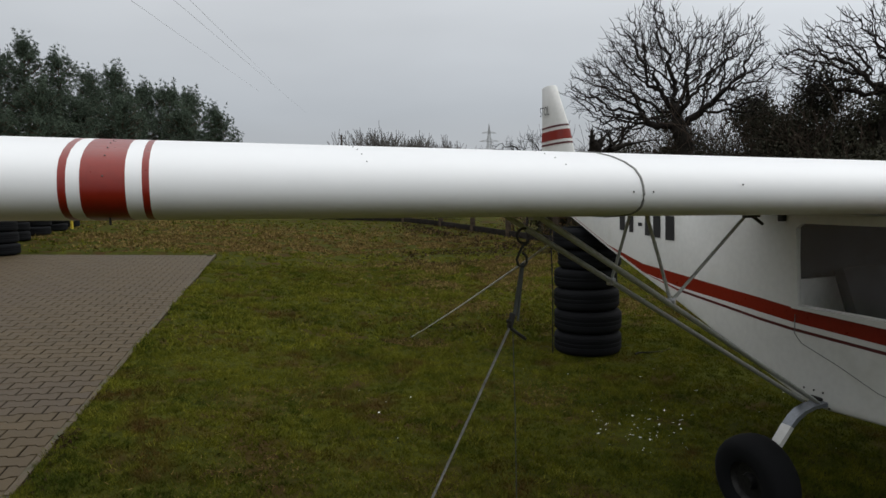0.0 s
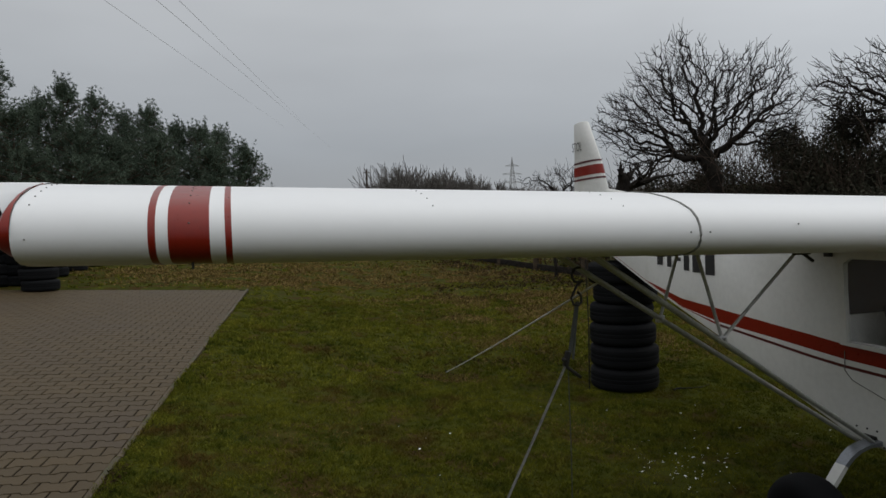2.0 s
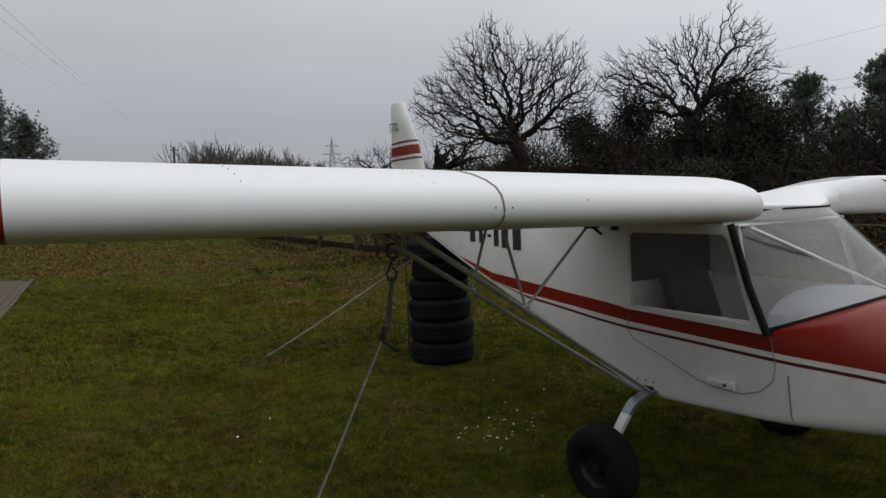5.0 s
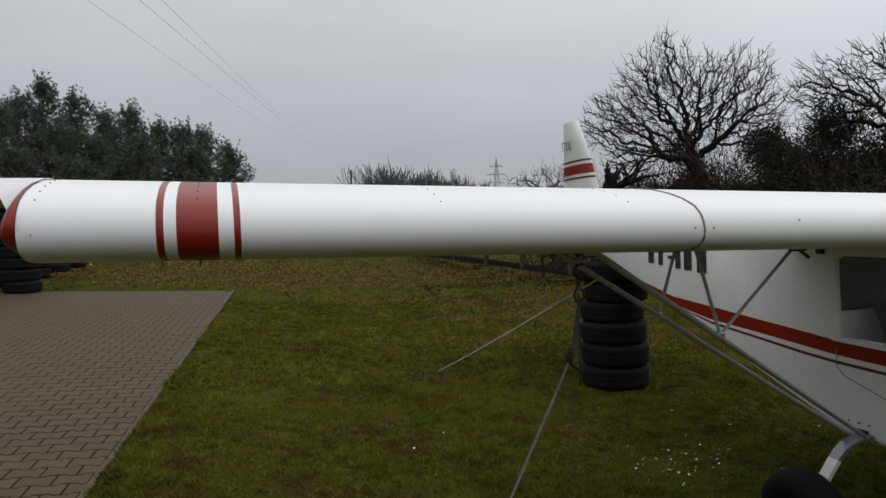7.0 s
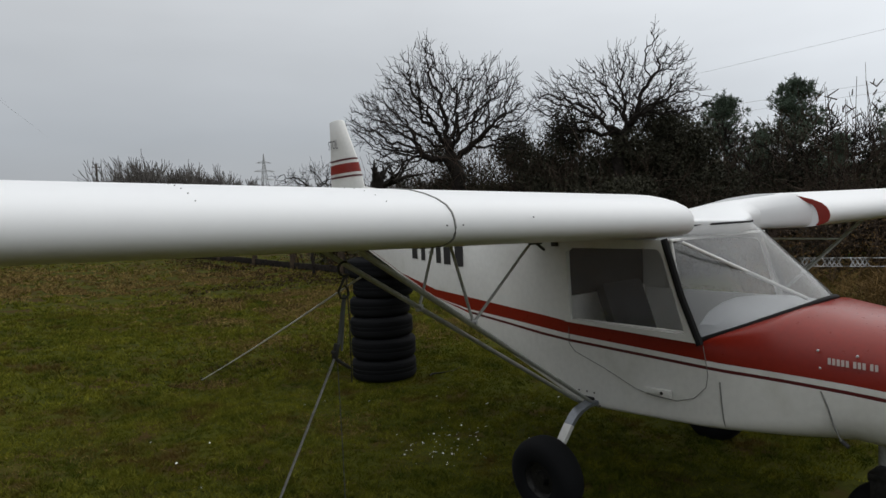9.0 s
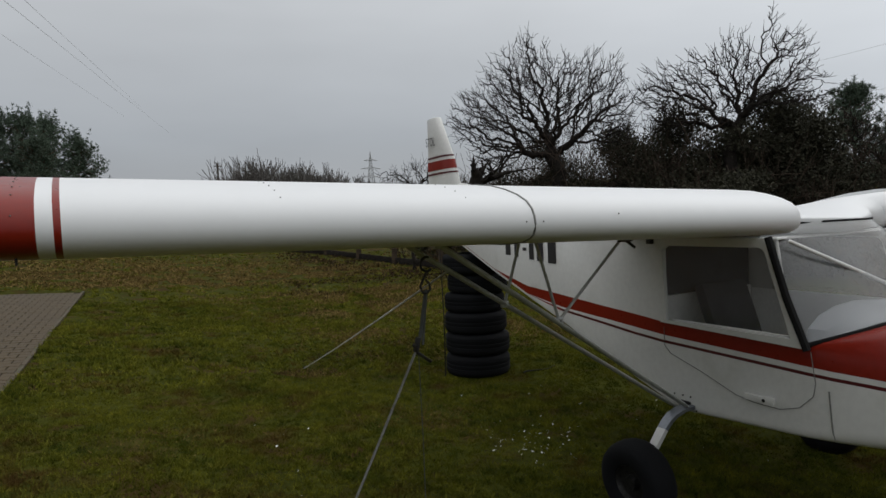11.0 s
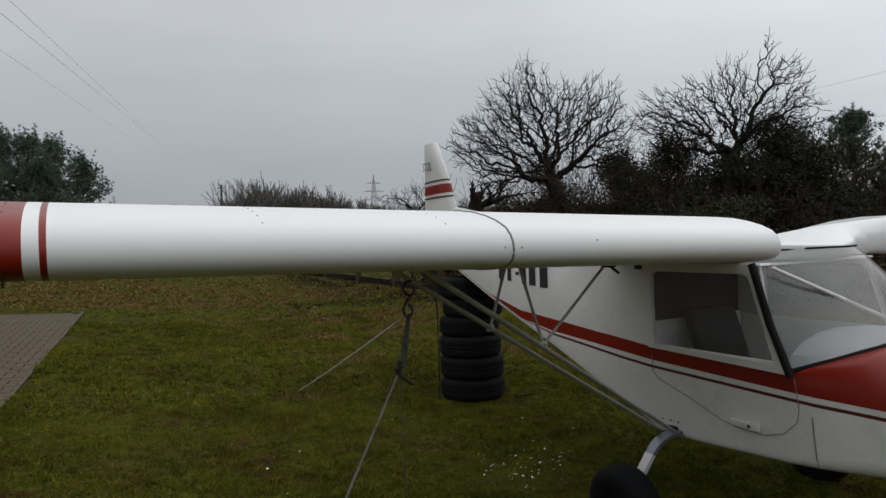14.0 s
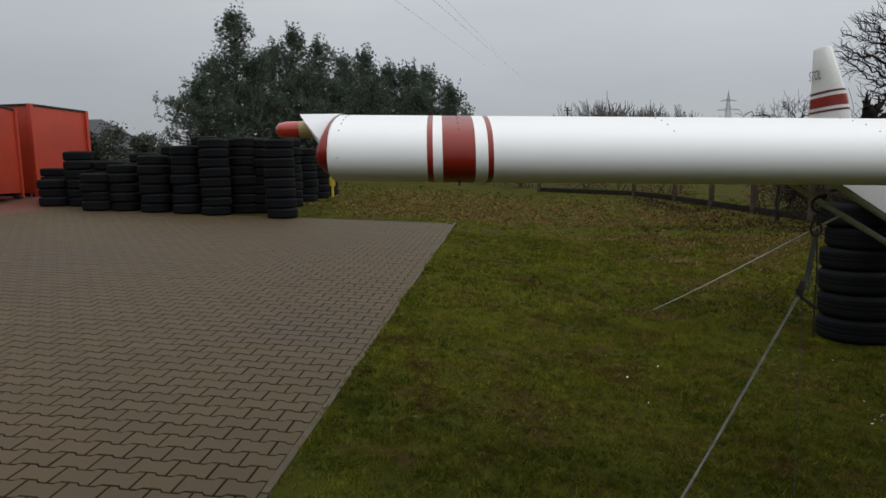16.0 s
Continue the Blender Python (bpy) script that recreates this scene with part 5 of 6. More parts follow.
    for k in range(first + 1, n):
        if thick[k] > 0.02:
            continue
        for _ in range(rng.poisson(0.95 * shoots)):
            p = nodes[k]
            run = p - nodes[parent_of[k]]
            out = p - middle
            d = run / (np.linalg.norm(run) + 1e-9) * 0.5 + out / (np.linalg.norm(out) + 1e-9) * 0.45 + rng.normal(0, 0.42, 3) + np.array([0, 0, 0.38])
            d /= np.linalg.norm(d)
            ln = rng.uniform(0.08, 0.30)
            q = p + d * ln * 0.55 + rng.normal(0, 0.015, 3)
            r = p + d * ln + rng.normal(0, 0.03, 3) + np.array([0, 0, 0.02])
            crown_w.limb([Vector(p), Vector(q), Vector(r)], [twig * 0.9, twig * 0.8, twig * 0.55], 3)
    trunk_w.mesh("trunk", BARK, ob)
    crown_w.mesh("crown", BARK, ob)
    return ob


crown_tree("bare_fruit_tree", (6.52, 10.48), "old leafless fruit tree with a dark spreading crown", 11, ((-0.05, 1.6), (-0.10, 2.55), (-0.25, 2.95)), 0.21,
           ((-1.80, 3.95, 1.00, 0.80), (-1.1, 4.6, 0.90, 0.80), (-0.75, 5.05, 0.55, 0.92), (0.05, 4.4, 0.85, 0.90), (0.80, 4.4, 0.80, 0.92), (1.15, 3.75, 0.60, 0.75), (-0.3, 3.6, 1.3, 0.45), (-1.6, 3.05, 0.75, 0.34)), 2900, twig=0.0066, crook=0.38)
crown_tree("bare_fruit_tree", (8.35, 7.25), "old leafless fruit tree with knobbly dark branches and upright shoots", 23, ((-0.05, 1.6), (-0.10, 2.7), (0.0, 3.05)), 0.20,
           ((-1.35, 4.1, 0.65, 0.60), (-0.65, 4.3, 0.60, 0.62), (0.0, 4.5, 0.50, 0.74), (0.72, 4.9, 0.20, 0.82), (1.10, 4.5, 0.45, 0.60), (1.2, 3.9, 0.58, 0.42), (0.2, 3.85, 1.0, 0.45), (-1.3, 3.4, 0.6, 0.35)), 1800, twig=0.0064, crook=0.42)
crown_tree("bare_sapling", (3.7, 12.9), "low leafless tree with drooping twigs", 31, ((0.0, 1.0), (0.1, 1.6)), 0.10,
           ((-0.35, 2.72, 0.50, 0.26), (0.15, 2.75, 0.5, 0.36), (0.55, 2.7, 0.45, 0.36)), 420, deep=0.7, twig=0.005)
bare_tree("pruned_tree", (3.33, 9.24), "pruned dark tree trunk with short knobbly limbs", 37, 2.15, 0.13,
          fan((0.05, 0.0, 1.0, 0.34, 1.35), (0.9, 0.2, 0.45, 0.7, 0.6), (1.0, -0.2, 0.25, 0.6, 0.5)), up=0.03, last=2, twigs=(3, 4), first_len=1.0)
for x, y, seed, h in ((10.9, 10.5, 41, 1.2), (12.2, 8.2, 47, 1.3), (12.4, 6.0, 49, 1.4), (13.2, 3.9, 51, 1.3)):
    bare_tree("bare_shrub_tree", (x, y), "leafless tree in the thicket behind", seed, h, 0.11,
              fan((-0.8, 0.2, 0.6, 1.1, 0.6), (-0.2, 0.3, 1, 1.1, 0.6), (0.3, -0.2, 1, 1.1, 0.6), (0.8, 0.1, 0.6, 1.1, 0.6)), up=0.035, twigs=(3, 4), first_len=1.15)


def leaf_cloud(n, centers, radii, size, rng, flat=0.85):
    """Small leaf triangles spread through and over several lumpy clumps."""
    c = np.array(centers)[rng.integers(0, len(centers), n)]
    r = np.array(radii)
    k = rng.integers(0, len(centers), n)
    c, r = np.array(centers)[k], r[k]
    d = rng.normal(size=(n, 3))
    d /= np.linalg.norm(d, axis=1)[:, None]
    rad = r * (0.35 + 0.65 * rng.random(n) ** 0.5) * (1 + 0.18 * rng.normal(size=n))
    p = c + d * rad[:, None] * np.array([1, 1, flat])
    a = rng.normal(size=(n, 3))
    b = rng.normal(size=(n, 3))
    a /= np.linalg.norm(a, axis=1)[:, None]
    b /= np.linalg.norm(b, axis=1)[:, None]
    s = size * rng.uniform(0.6, 1.3, n)[:, None]
    return np.stack([p - a * s * 0.5, p + a * s * 0.5 + b * s * 0.2, p + b * s], axis=1)


def bush(at, label, seed, w, h, n=9000, mat=IVY, name="bush", size=0.055, category="bush", stems=True):
    x, y = at
    z = land(x, y)
    ob = thing(name, label, category, (x, y, z))
    rng = np.random.default_rng(seed)
    cs, rs = [], []
    for k in range(14):
        q = rng.uniform(-1, 1)
        top = h * (1 - 0.55 * abs(q) ** 1.5) * rng.uniform(0.7, 1.0)
        zz = rng.uniform(0.1, 0.95) * top
        cs.append((q * w * 0.45, rng.uniform(-0.3, 0.3) * w, zz))
        rs.append(rng.uniform(0.16, 0.30) * min(w, h))
    ang = math.atan2(y + 1.9, x + 3.57) + math.pi / 2
    m = np.array([[math.cos(ang), -math.sin(ang), 0], [math.sin(ang), math.cos(ang), 0], [0, 0, 1]])
    tri = leaf_cloud(n, cs, rs, size, rng) @ m.T
    tri[..., 2] = np.maximum(tri[..., 2], 0.0)
    tri_soup("foliage", tri, mat, ob)
    if stems:
        g = Wood(seed)
        for k in range(9):
            d = Vector((g.rng.gauss(0, 0.45), g.rng.gauss(0, 0.3), 1)).normalized()
            g.grow(Vector((g.rng.uniform(-0.3, 0.3) * w, g.rng.uniform(-0.2, 0.2) * w, 0)), d, min(h, 3.2) * g.rng.uniform(0.5, 0.75), 0.022, 1, 3, 0.03, 0.55, (3, 4), 0.45, 0.55, 0.005)
        st = g.mesh("twig_tangle", TWIG, ob)
        st.rotation_euler = (0, 0, ang)
    return ob


EYE = (-3.57, -1.92)


def polar(bearing, dist):
    return (EYE[0] + dist * math.sin(radians(bearing)), EYE[1] + dist * math.cos(radians(bearing)))


# dark evergreen masses under and behind the bare trees
for k, (b, d, w, h) in enumerate(((31.0, 19.5, 2.4, 2.4), (34.5, 18.0, 2.4, 2.8), (37.8, 17.2, 2.4, 3.3), (40.5, 17.0, 2.6, 3.9), (43.5, 18, 2.6, 4.3), (46.5, 16.4, 2.6, 4.6), (49.0, 15.8, 2.4, 5.1), (51.2, 15.6, 2.8, 5.0), (53.8, 15.8, 2.8, 4.4), (56.2, 16.5, 2.8, 4.5), (58.5, 17.5, 2.8, 4.6), (61.5, 18.5, 3.0, 3.7), (64.5, 18.5, 3.0, 3.3), (67.5, 18, 2.8, 3.2), (70.5, 17.5, 2.8, 3.2), (73.5, 17.5, 2.8, 3.3), (77, 17.5, 2.8, 3.4), (81, 17.5, 2.8, 3.5), (85, 17.5, 2.8, 3.5), (90, 17.5, 3.0, 3.5))):
    bush(polar(b, d), "dense dark evergreen bush in the thicket behind the aeroplane", 100 + k, w, h, 15000 if h < 4 else 24000, IVY, "bush", 0.066)
for k, (b, d, w, h) in enumerate(((48.6, 13.4, 1.7, 2.5), (50.6, 13.2, 1.9, 2.75), (52.6, 13.6, 1.7, 2.5))):
    bush(polar(b, d), "dense olive-dark evergreen under the bare fruit tree", 130 + k, w, h, 16000, IVY, "bush", 0.05, stems=False)
for k, (b, d, w, h) in enumerate(((37.6, 16.6, 1.7, 3.0), (40.2, 16.4, 1.8, 3.5), (43.0, 16.2, 2.0, 3.9), (45.4, 16.0, 1.7, 3.7))):
    bush(polar(b, d), "thin olive-brown evergreen bush behind the bare fruit tree", 140 + k, w, h, 6500, IVY, "bush", 0.05)
# brown twiggy growth in front of them
for k, (b, d, w, h) in enumerate(((29.5, 17.5, 2.0, 1.6), (33.0, 16.5, 1.8, 1.7), (36.5, 15.8, 1.8, 1.8), (39.5, 15.6, 1.8, 1.9), (42.5, 15.2, 1.8, 2.0), (45.5, 15.2, 1.8, 2.2), (48.5, 14.8, 1.8, 2.3), (51.5, 14.6, 1.8, 2.4), (54.5, 15.0, 1.8, 2.5), (57.5, 15.2, 1.8, 2.5), (60.5, 15.4, 1.8, 2.6), (63.5, 15.4, 1.8, 2.6), (66.5, 15.2, 1.8, 2.6), (69.5, 15.0, 1.8, 2.6), (73, 14.6, 1.8, 2.5), (77, 14.2, 1.8, 2.4), (81, 14.0, 1.8, 2.4), (85, 14.0, 1.8, 2.4), (90, 14, 1.8, 2.4))):
    bush(polar(b, d), "tangle of brown leafless twigs with a few withered leaves", 200 + k, w, h * 0.72, 700, LEAFY, "bramble_thicket", 0.04, "thicket")


def pine(at, label, seed, h, w, dist_detail=1.0, bare=0.18, group="", spire=0.3, shoots=1.0):
    """A conifer: straight trunk, whorled limbs, tufts of needles along them; spire sharpens its top."""
    x, y = at
    ob = thing("pine_tree", label, "tree", (x, y, land(x, y) - 0.1), group)
    rng = np.random.default_rng(seed)
    w1 = Wood(seed)
    w1.limb([Vector((0, 0, 0)), Vector((0.05, 0.03, h * 0.4)), Vector((-0.04, 0.02, h * 0.75)), Vector((0.02, 0, h * 0.97))], [0.017 * h, 0.013 * h, 0.007 * h, 0.012], 8)
    w1.mesh("trunk", PINEB, ob)
    limbs, tufts = Wood(seed + 1), []
    z = h * bare
    while z < h * 0.97:
        t = (z / h - bare) / (1 - bare)
        dome = math.sqrt(max(0.0, 1 - max(0, (t - 0.30) / 0.72) ** 2))
        cone = min(1.0, (1.02 - t) / 0.72)
        reach = w * 0.5 * min(0.72 + t, 1.0) * (dome * (1 - spire) + cone * spire) + 0.12
        lump = 0.85 + 0.7 * noise.noise((z * 0.9, seed * 3.7, 1.0))
        for q in range(rng.integers(5, 8)):
            a = rng.uniform(0, 2 * math.pi)
            ln = reach * rng.uniform(0.55, 1.12) * lump * (1 + 0.25 * noise.noise((math.cos(a) * 1.5, math.sin(a) * 1.5, z * 0.6 + seed)))
            rise = lerp([(0, 0.05), (0.5, 0.30), (1, 0.75)], t)
            end = Vector((math.cos(a) * ln, math.sin(a) * ln, z + ln * rise))
            s = Vector((0, 0, z))
            mid = s.lerp(end, 0.55) + Vector((0, 0, -0.05 * ln))
            limbs.limb([s, mid, end], [0.028, 0.018, 0.008], 4)
            for f in np.linspace(0.42, 1.0, max(2, round(ln * 2.1 * dist_detail))):
                f = f + rng.normal(0, 0.05)
                p = s.lerp(mid, f / 0.55) if f < 0.55 else mid.lerp(end, (f - 0.55) / 0.45)
                p = p + Vector((rng.normal(0, 0.09), rng.normal(0, 0.09), 0.02))
                for _ in range(rng.integers(4, 7)):
                    tufts.append((p.x + rng.normal(0, 0.12), p.y + rng.normal(0, 0.12), p.z + rng.normal(0.05, 0.075)))
                if rng.random() < 0.40 + 0.30 * (f > 0.8):
                    tip = rng.uniform(0.18, 0.46) * (0.55 + 0.75 * t) * shoots
                    lx, ly = rng.normal(0, 0.05), rng.normal(0, 0.05)
                    for k in (1, 2, 3):
                        tufts.append((p.x + lx * k, p.y + ly * k, p.z + tip * k / 2))
        z += rng.uniform(0.15, 0.28) * (h / 8) ** 0.5
    for k in range(9):
        tufts.append((rng.normal(0, 0.03), rng.normal(0, 0.03), h * 0.93 + 0.09 * k))
    limbs.mesh("branchwork", PINEB, ob)
    c = np.array(tufts)
    n = 15
    cc = np.repeat(c, n, axis=0)
    d = rng.normal(size=(len(cc), 3)) + np.array([0, 0, 0.55])
    d /= np.linalg.norm(d, axis=1)[:, None]
    side = np.cross(d, rng.normal(size=d.shape))
    side /= np.linalg.norm(side, axis=1)[:, None]
    ln = rng.uniform(0.09, 0.21, len(cc))[:, None]
    tri = np.stack([cc - side * 0.014, cc + side * 0.014, cc + d * ln], axis=1)
    tri_soup("crown", tri, PINE, ob)
    return ob


for k, (b, d, h, w) in enumerate(((-17.0, 39, 8.7, 5.0), (-20.0, 40, 5.0, 4.0), (-14.0, 42, 7.3, 5.6), (-12.4, 39, 7.9, 4.8), (-10.3, 40, 7.6, 4.8), (-8.4, 43, 7.0, 5.2), (-6.6, 41, 7.1, 4.8), (-4.8, 43, 6.6, 5.0), (-2.9, 42, 6.4, 4.6), (-1.4, 44, 6.5, 4.6), (0.5, 43, 5.6, 4.0), (-18.6, 43, 6.6, 5.0), (-15.6, 37.5, 6.0, 5.2), (-6.2, 38, 5.2, 4.6), (-2.0, 39, 4.8, 4.4), (-11.5, 37, 5.4, 4.8), (-9, 38, 5.0, 4.6))):
    pine(polar(b, d), "dark green pine tree in a dense group beyond the lawn", 300 + k, h * 0.955, w, 0.75, 0.06, "pines beyond the lawn", 0.85)
for k, (b, d, h, w) in enumerate(((65.6, 30, 6.5, 4.9), (60.7, 31, 6.2, 4.2), (63.2, 33, 4.6, 2.8), (68.5, 32, 4.2, 2.8), (57.5, 33, 4.8, 3.0), (75.0, 21, 5.5, 3.4), (77.8, 22, 5.6, 4.0), (80.5, 20, 4.6, 4.0), (72.8, 23, 4.7, 3.4), (84.5, 21, 5.8, 4.4), (89, 21, 6.2, 4.4))):
    pine(polar(b, d), "dark conifer rising behind the thicket", 340 + k, h * 0.94, w, 1.1 if b < 72 else 0.75, 0.05, "conifers behind the thicket", 1.0, 0.35)
# leaning, half-bare stalks above the thicket
stalks = thing("tall_weeds", "tall dry weed stalks standing above the thicket", "weeds", (*polar(69.5, 17.5), 0))
stalks.location.z = land(stalks.location.x, stalks.location.y)
w1 = Wood(91)
for k in range(16):
    x, y = w1.rng.uniform(-0.9, 0.9), w1.rng.uniform(-0.9, 0.9)
    h = w1.rng.uniform(3.2, 4.4)
    w1.limb([Vector((x, y, 0)), Vector((x + 0.05, y, h * 0.5)), Vector((x + w1.rng.gauss(0, 0.12), y + w1.rng.gauss(0, 0.12), h))], [0.016, 0.012, 0.007], 4)
    for q in range(3):
        zq = h * w1.rng.uniform(0.75, 1.0)
        w1.limb([Vector((x, y, zq)), Vector((x + w1.rng.gauss(0, 0.1), y + w1.rng.gauss(0, 0.1), zq + 0.12))], [0.02, 0.012], 4)
w1.mesh("stalk_cluster", TWIG, stalks)

# green bush before the far house, low bushes on the horizon
for k, (b, d, w, h) in enumerate(((-25.8, 36, 4.0, 2.9), (-23.6, 34, 3.6, 2.4), (-21.6, 35, 4.0, 2.3), (-27.8, 36, 4.0, 2.6), (-29.5, 37, 4.0, 2.7))):
    bush(polar(b, d), "grey-green bush in front of the far house", 400 + k, w, h * 0.8, 7000, HEDGE, "bush", 0.11, stems=False)
far = Wood(77)
for k in range(210):
    b = far.rng.uniform(2.0, 40.0)
    d = far.rng.uniform(78, 100)
    x, y = polar(b, d)
    tall = 2.7 + 2.6 * math.exp(-((b - 13.2) / 1.7) ** 2) + 1.6 * math.exp(-((b - 17.5) / 3.5) ** 2)
    tall += far.rng.uniform(-0.6, 0.4)
    for q in range(3):
        far.grow(Vector((x + far.rng.uniform(-0.8, 0.8), y, land(x, y))), Vector((far.rng.gauss(0, 0.18), 0, 1)).normalized(), tall * far.rng.uniform(0.7, 1.0) * 0.8, 0.09, 2, 4, 0.06, 0.45, (4, 6), 0.3, 0.6, 0.03)
ft = far.mesh("far_tree_line", FARTWIG, None)
tagged(ft, "far line of bare bushes and trees grey with haze", "tree line", kind="stuff")
fp = thing("far_pole", "far wooden pole among bare bushes", "pole", (*polar(10.5, 90), land(*polar(10.5, 90))))
bm = bmesh.new()
tube(bm, [(0, 0, 0), (0, 0, 7.0)], 0.12, 8)
tube(bm, [(-0.5, 0, 6.6), (0.5, 0, 6.6)], 0.06, 6)
part("shaft", bm, GREYWOOD, fp)
# bushes behind the fence, right of the pines
for k, (b, d, w, h) in enumerate(((4.0, 31, 2.6, 1.5), (7.5, 30, 2.6, 1.3), (11, 29, 2.4, 1.5), (14.5, 27, 2.2, 1.4), (18, 25.5, 2.0, 1.3), (26.5, 19, 1.8, 1.3))):
    bush(polar(b, d), "low tangle of brown twigs along the fence", 430 + k, w, h, 1600, LEAFY, "bramble_thicket", 0.05, "thicket")

# dry reed grass by the lattice panel
rng = np.random.default_rng(5)
n = 12500
bx, by = np.empty(n), np.empty(n)
for k in range(n):
    b = rng.uniform(69.5, 92) if k % 7 else rng.uniform(61, 71)
    d = rng.uniform(10.2, 14.5)
    bx[k], by[k] = polar(b, d)
bz = np.array([land(x, y) for x, y in zip(bx, by)])
p = np.stack([bx, by, bz], 1)
d = rng.normal(size=(n, 3)) * np.array([0.45, 0.45, 0.15]) + np.array([0, 0, 1.0])
d /= np.linalg.norm(d, axis=1)[:, None]
side = np.cross(d, rng.normal(size=d.shape))
side /= np.linalg.norm(side, axis=1)[:, None]
clump = np.array([0.35 + 0.65 * max(0, noise.noise((x * 0.7, y * 0.7, 3.0)) + 0.5) for x, y in zip(bx, by)])
ln = (rng.uniform(0.25, 1.05, n) * clump)[:, None]
bend = rng.normal(size=(n, 3)) * np.array([0.25, 0.25, 0.05]) * ln
mid = p + d * ln * 0.6
tip = p + d * ln + bend - np.array([0, 0, 0.12]) * ln
wide = np.where(rng.random(n) < 0.15, 0.012, 0.005)[:, None]
tri = np.concatenate([np.stack([p - side * wide, p + side * wide, mid], 1), np.stack([mid - side * wide * 0.8, mid + side * wide * 0.8, tip], 1)])
reeds = tri_soup("dry_reed_grass", tri, STRAW)
tagged(reeds, "tangled tan dry grass at the edge of the thicket", "grass", kind="stuff")


# ---- lawn: short blades, moss tufts, fallen petals ----
rng = np.random.default_rng(3)


def blades(n, x0, x1, y0, y1, height, width, keep):
    m = n // 11
    cx, cy, ch = rng.uniform(x0, x1, m), rng.uniform(y0, y1, m), rng.uniform(0.45, 1.5, m)
    k = rng.integers(0, m, n)
    x, y, tuft = cx[k] + rng.normal(0, height * 0.42, n), cy[k] + rng.normal(0, height * 0.42, n), ch[k]
    ok = np.array([keep(a, b) for a, b in zip(x, y)])
    x, y, tuft = x[ok], y[ok], tuft[ok]
    n = len(x)
    thin = np.array([0.85 + 0.5 * max(-0.4, noise.noise((a * 1.3, b * 1.3, 2.0))) for a, b in zip(x, y)])
    z = np.array([land(a, b) - 0.004 + 0.028 * noise.noise((a * 0.9, b * 0.9, 0.3)) + 0.012 * noise.noise((a * 3.1, b * 3.1, 7.0)) for a, b in zip(x, y)])
    p = np.stack([x, y, z - 0.003], 1)
    d = rng.normal(size=(n, 3)) * np.array([0.7, 0.7, 0.15]) + np.array([0, 0, 0.9])
    d /= np.linalg.norm(d, axis=1)[:, None]
    side = np.cross(d, rng.normal(size=d.shape))
    side /= np.linalg.norm(side, axis=1)[:, None]
    h = (height * rng.uniform(0.6, 1.2, n) * tuft * thin)[:, None]
    wd = (width * rng.uniform(0.6, 1.3, n))[:, None]
    return np.stack([p - side * wd, p + side * wd, p + d * h], 1)


on_lawn = lambda a, b: (a > edge_x(b) + 0.046 or b > 12.3) and not paved(a, b)
tri = np.concatenate([
    blades(420000, -4.7, 1.6, 0.0, 4.6, 0.034, 0.0028, on_lawn),
    blades(16000, -4.75, -4.2, 0.0, 6.0, 0.040, 0.0028, lambda a, b: on_lawn(a, b) and a < edge_x(b) + 0.11),
    blades(160000, -4.6, 3.5, 4.6, 10.5, 0.048, 0.0060, on_lawn),
    blades(40000, 1.2, 8.0, -2.5, 6.0, 0.050, 0.0060, on_lawn),
    blades(60000, -5.0, 4.0, -7.0, 0.0, 0.045, 0.0060, on_lawn),
    blades(32000, -9.0, 5.5, 10.5, 24.0, 0.065, 0.012, on_lawn)])
# pale tufts left out under the aeroplane, deepening its shade by colour
tufts = np.concatenate([blades(70000, -4.7, 1.8, 0.0, 5.0, 0.046, 0.0032, lambda a, b: on_lawn(a, b) and not (a > -1.5 and b < 2.4) and noise.noise((a * 2.3, b * 2.3, 9.0)) > -0.05), blades(60000, -4.6, 4.0, 5.0, 13.0, 0.055, 0.0065, lambda a, b: on_lawn(a, b) and noise.noise((a * 1.6, b * 1.6, 9.0)) > -0.1)])
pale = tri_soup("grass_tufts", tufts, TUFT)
tagged(pale, "paler yellow-green tufts standing in the lawn", "grass", kind="stuff")
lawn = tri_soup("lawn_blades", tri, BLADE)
tagged(lawn, "short green and straw-coloured grass blades", "grass", kind="stuff")

def dead_patch(n, x, y, rx, ry, height, width):
    a, b = rng.normal(x, rx, n), rng.normal(y, ry, n)
    out = []
    for p, q in zip(a, b):
        if noise.noise((p * 1.7, q * 1.7, 5.0)) > -0.15 and on_lawn(p, q):
            out.append((p, q))
    a, b = np.array(out).T
    n = len(a)
    z = np.array([land(p, q) + 0.028 * noise.noise((p * 0.9, q * 0.9, 0.3)) + 0.012 * noise.noise((p * 3.1, q * 3.1, 7.0)) for p, q in zip(a, b)])
    p = np.stack([a, b, z], 1)
    d = rng.normal(size=(n, 3)) * np.array([1.0, 1.0, 0.2]) + np.array([0, 0, 0.55])
    d /= np.linalg.norm(d, axis=1)[:, None]
    side = np.cross(d, rng.normal(size=d.shape))
    side /= np.linalg.norm(side, axis=1)[:, None]
    h = height * rng.uniform(0.5, 1.3, n)[:, None]
    return np.stack([p - side * width, p + side * width, p + d * h], 1)


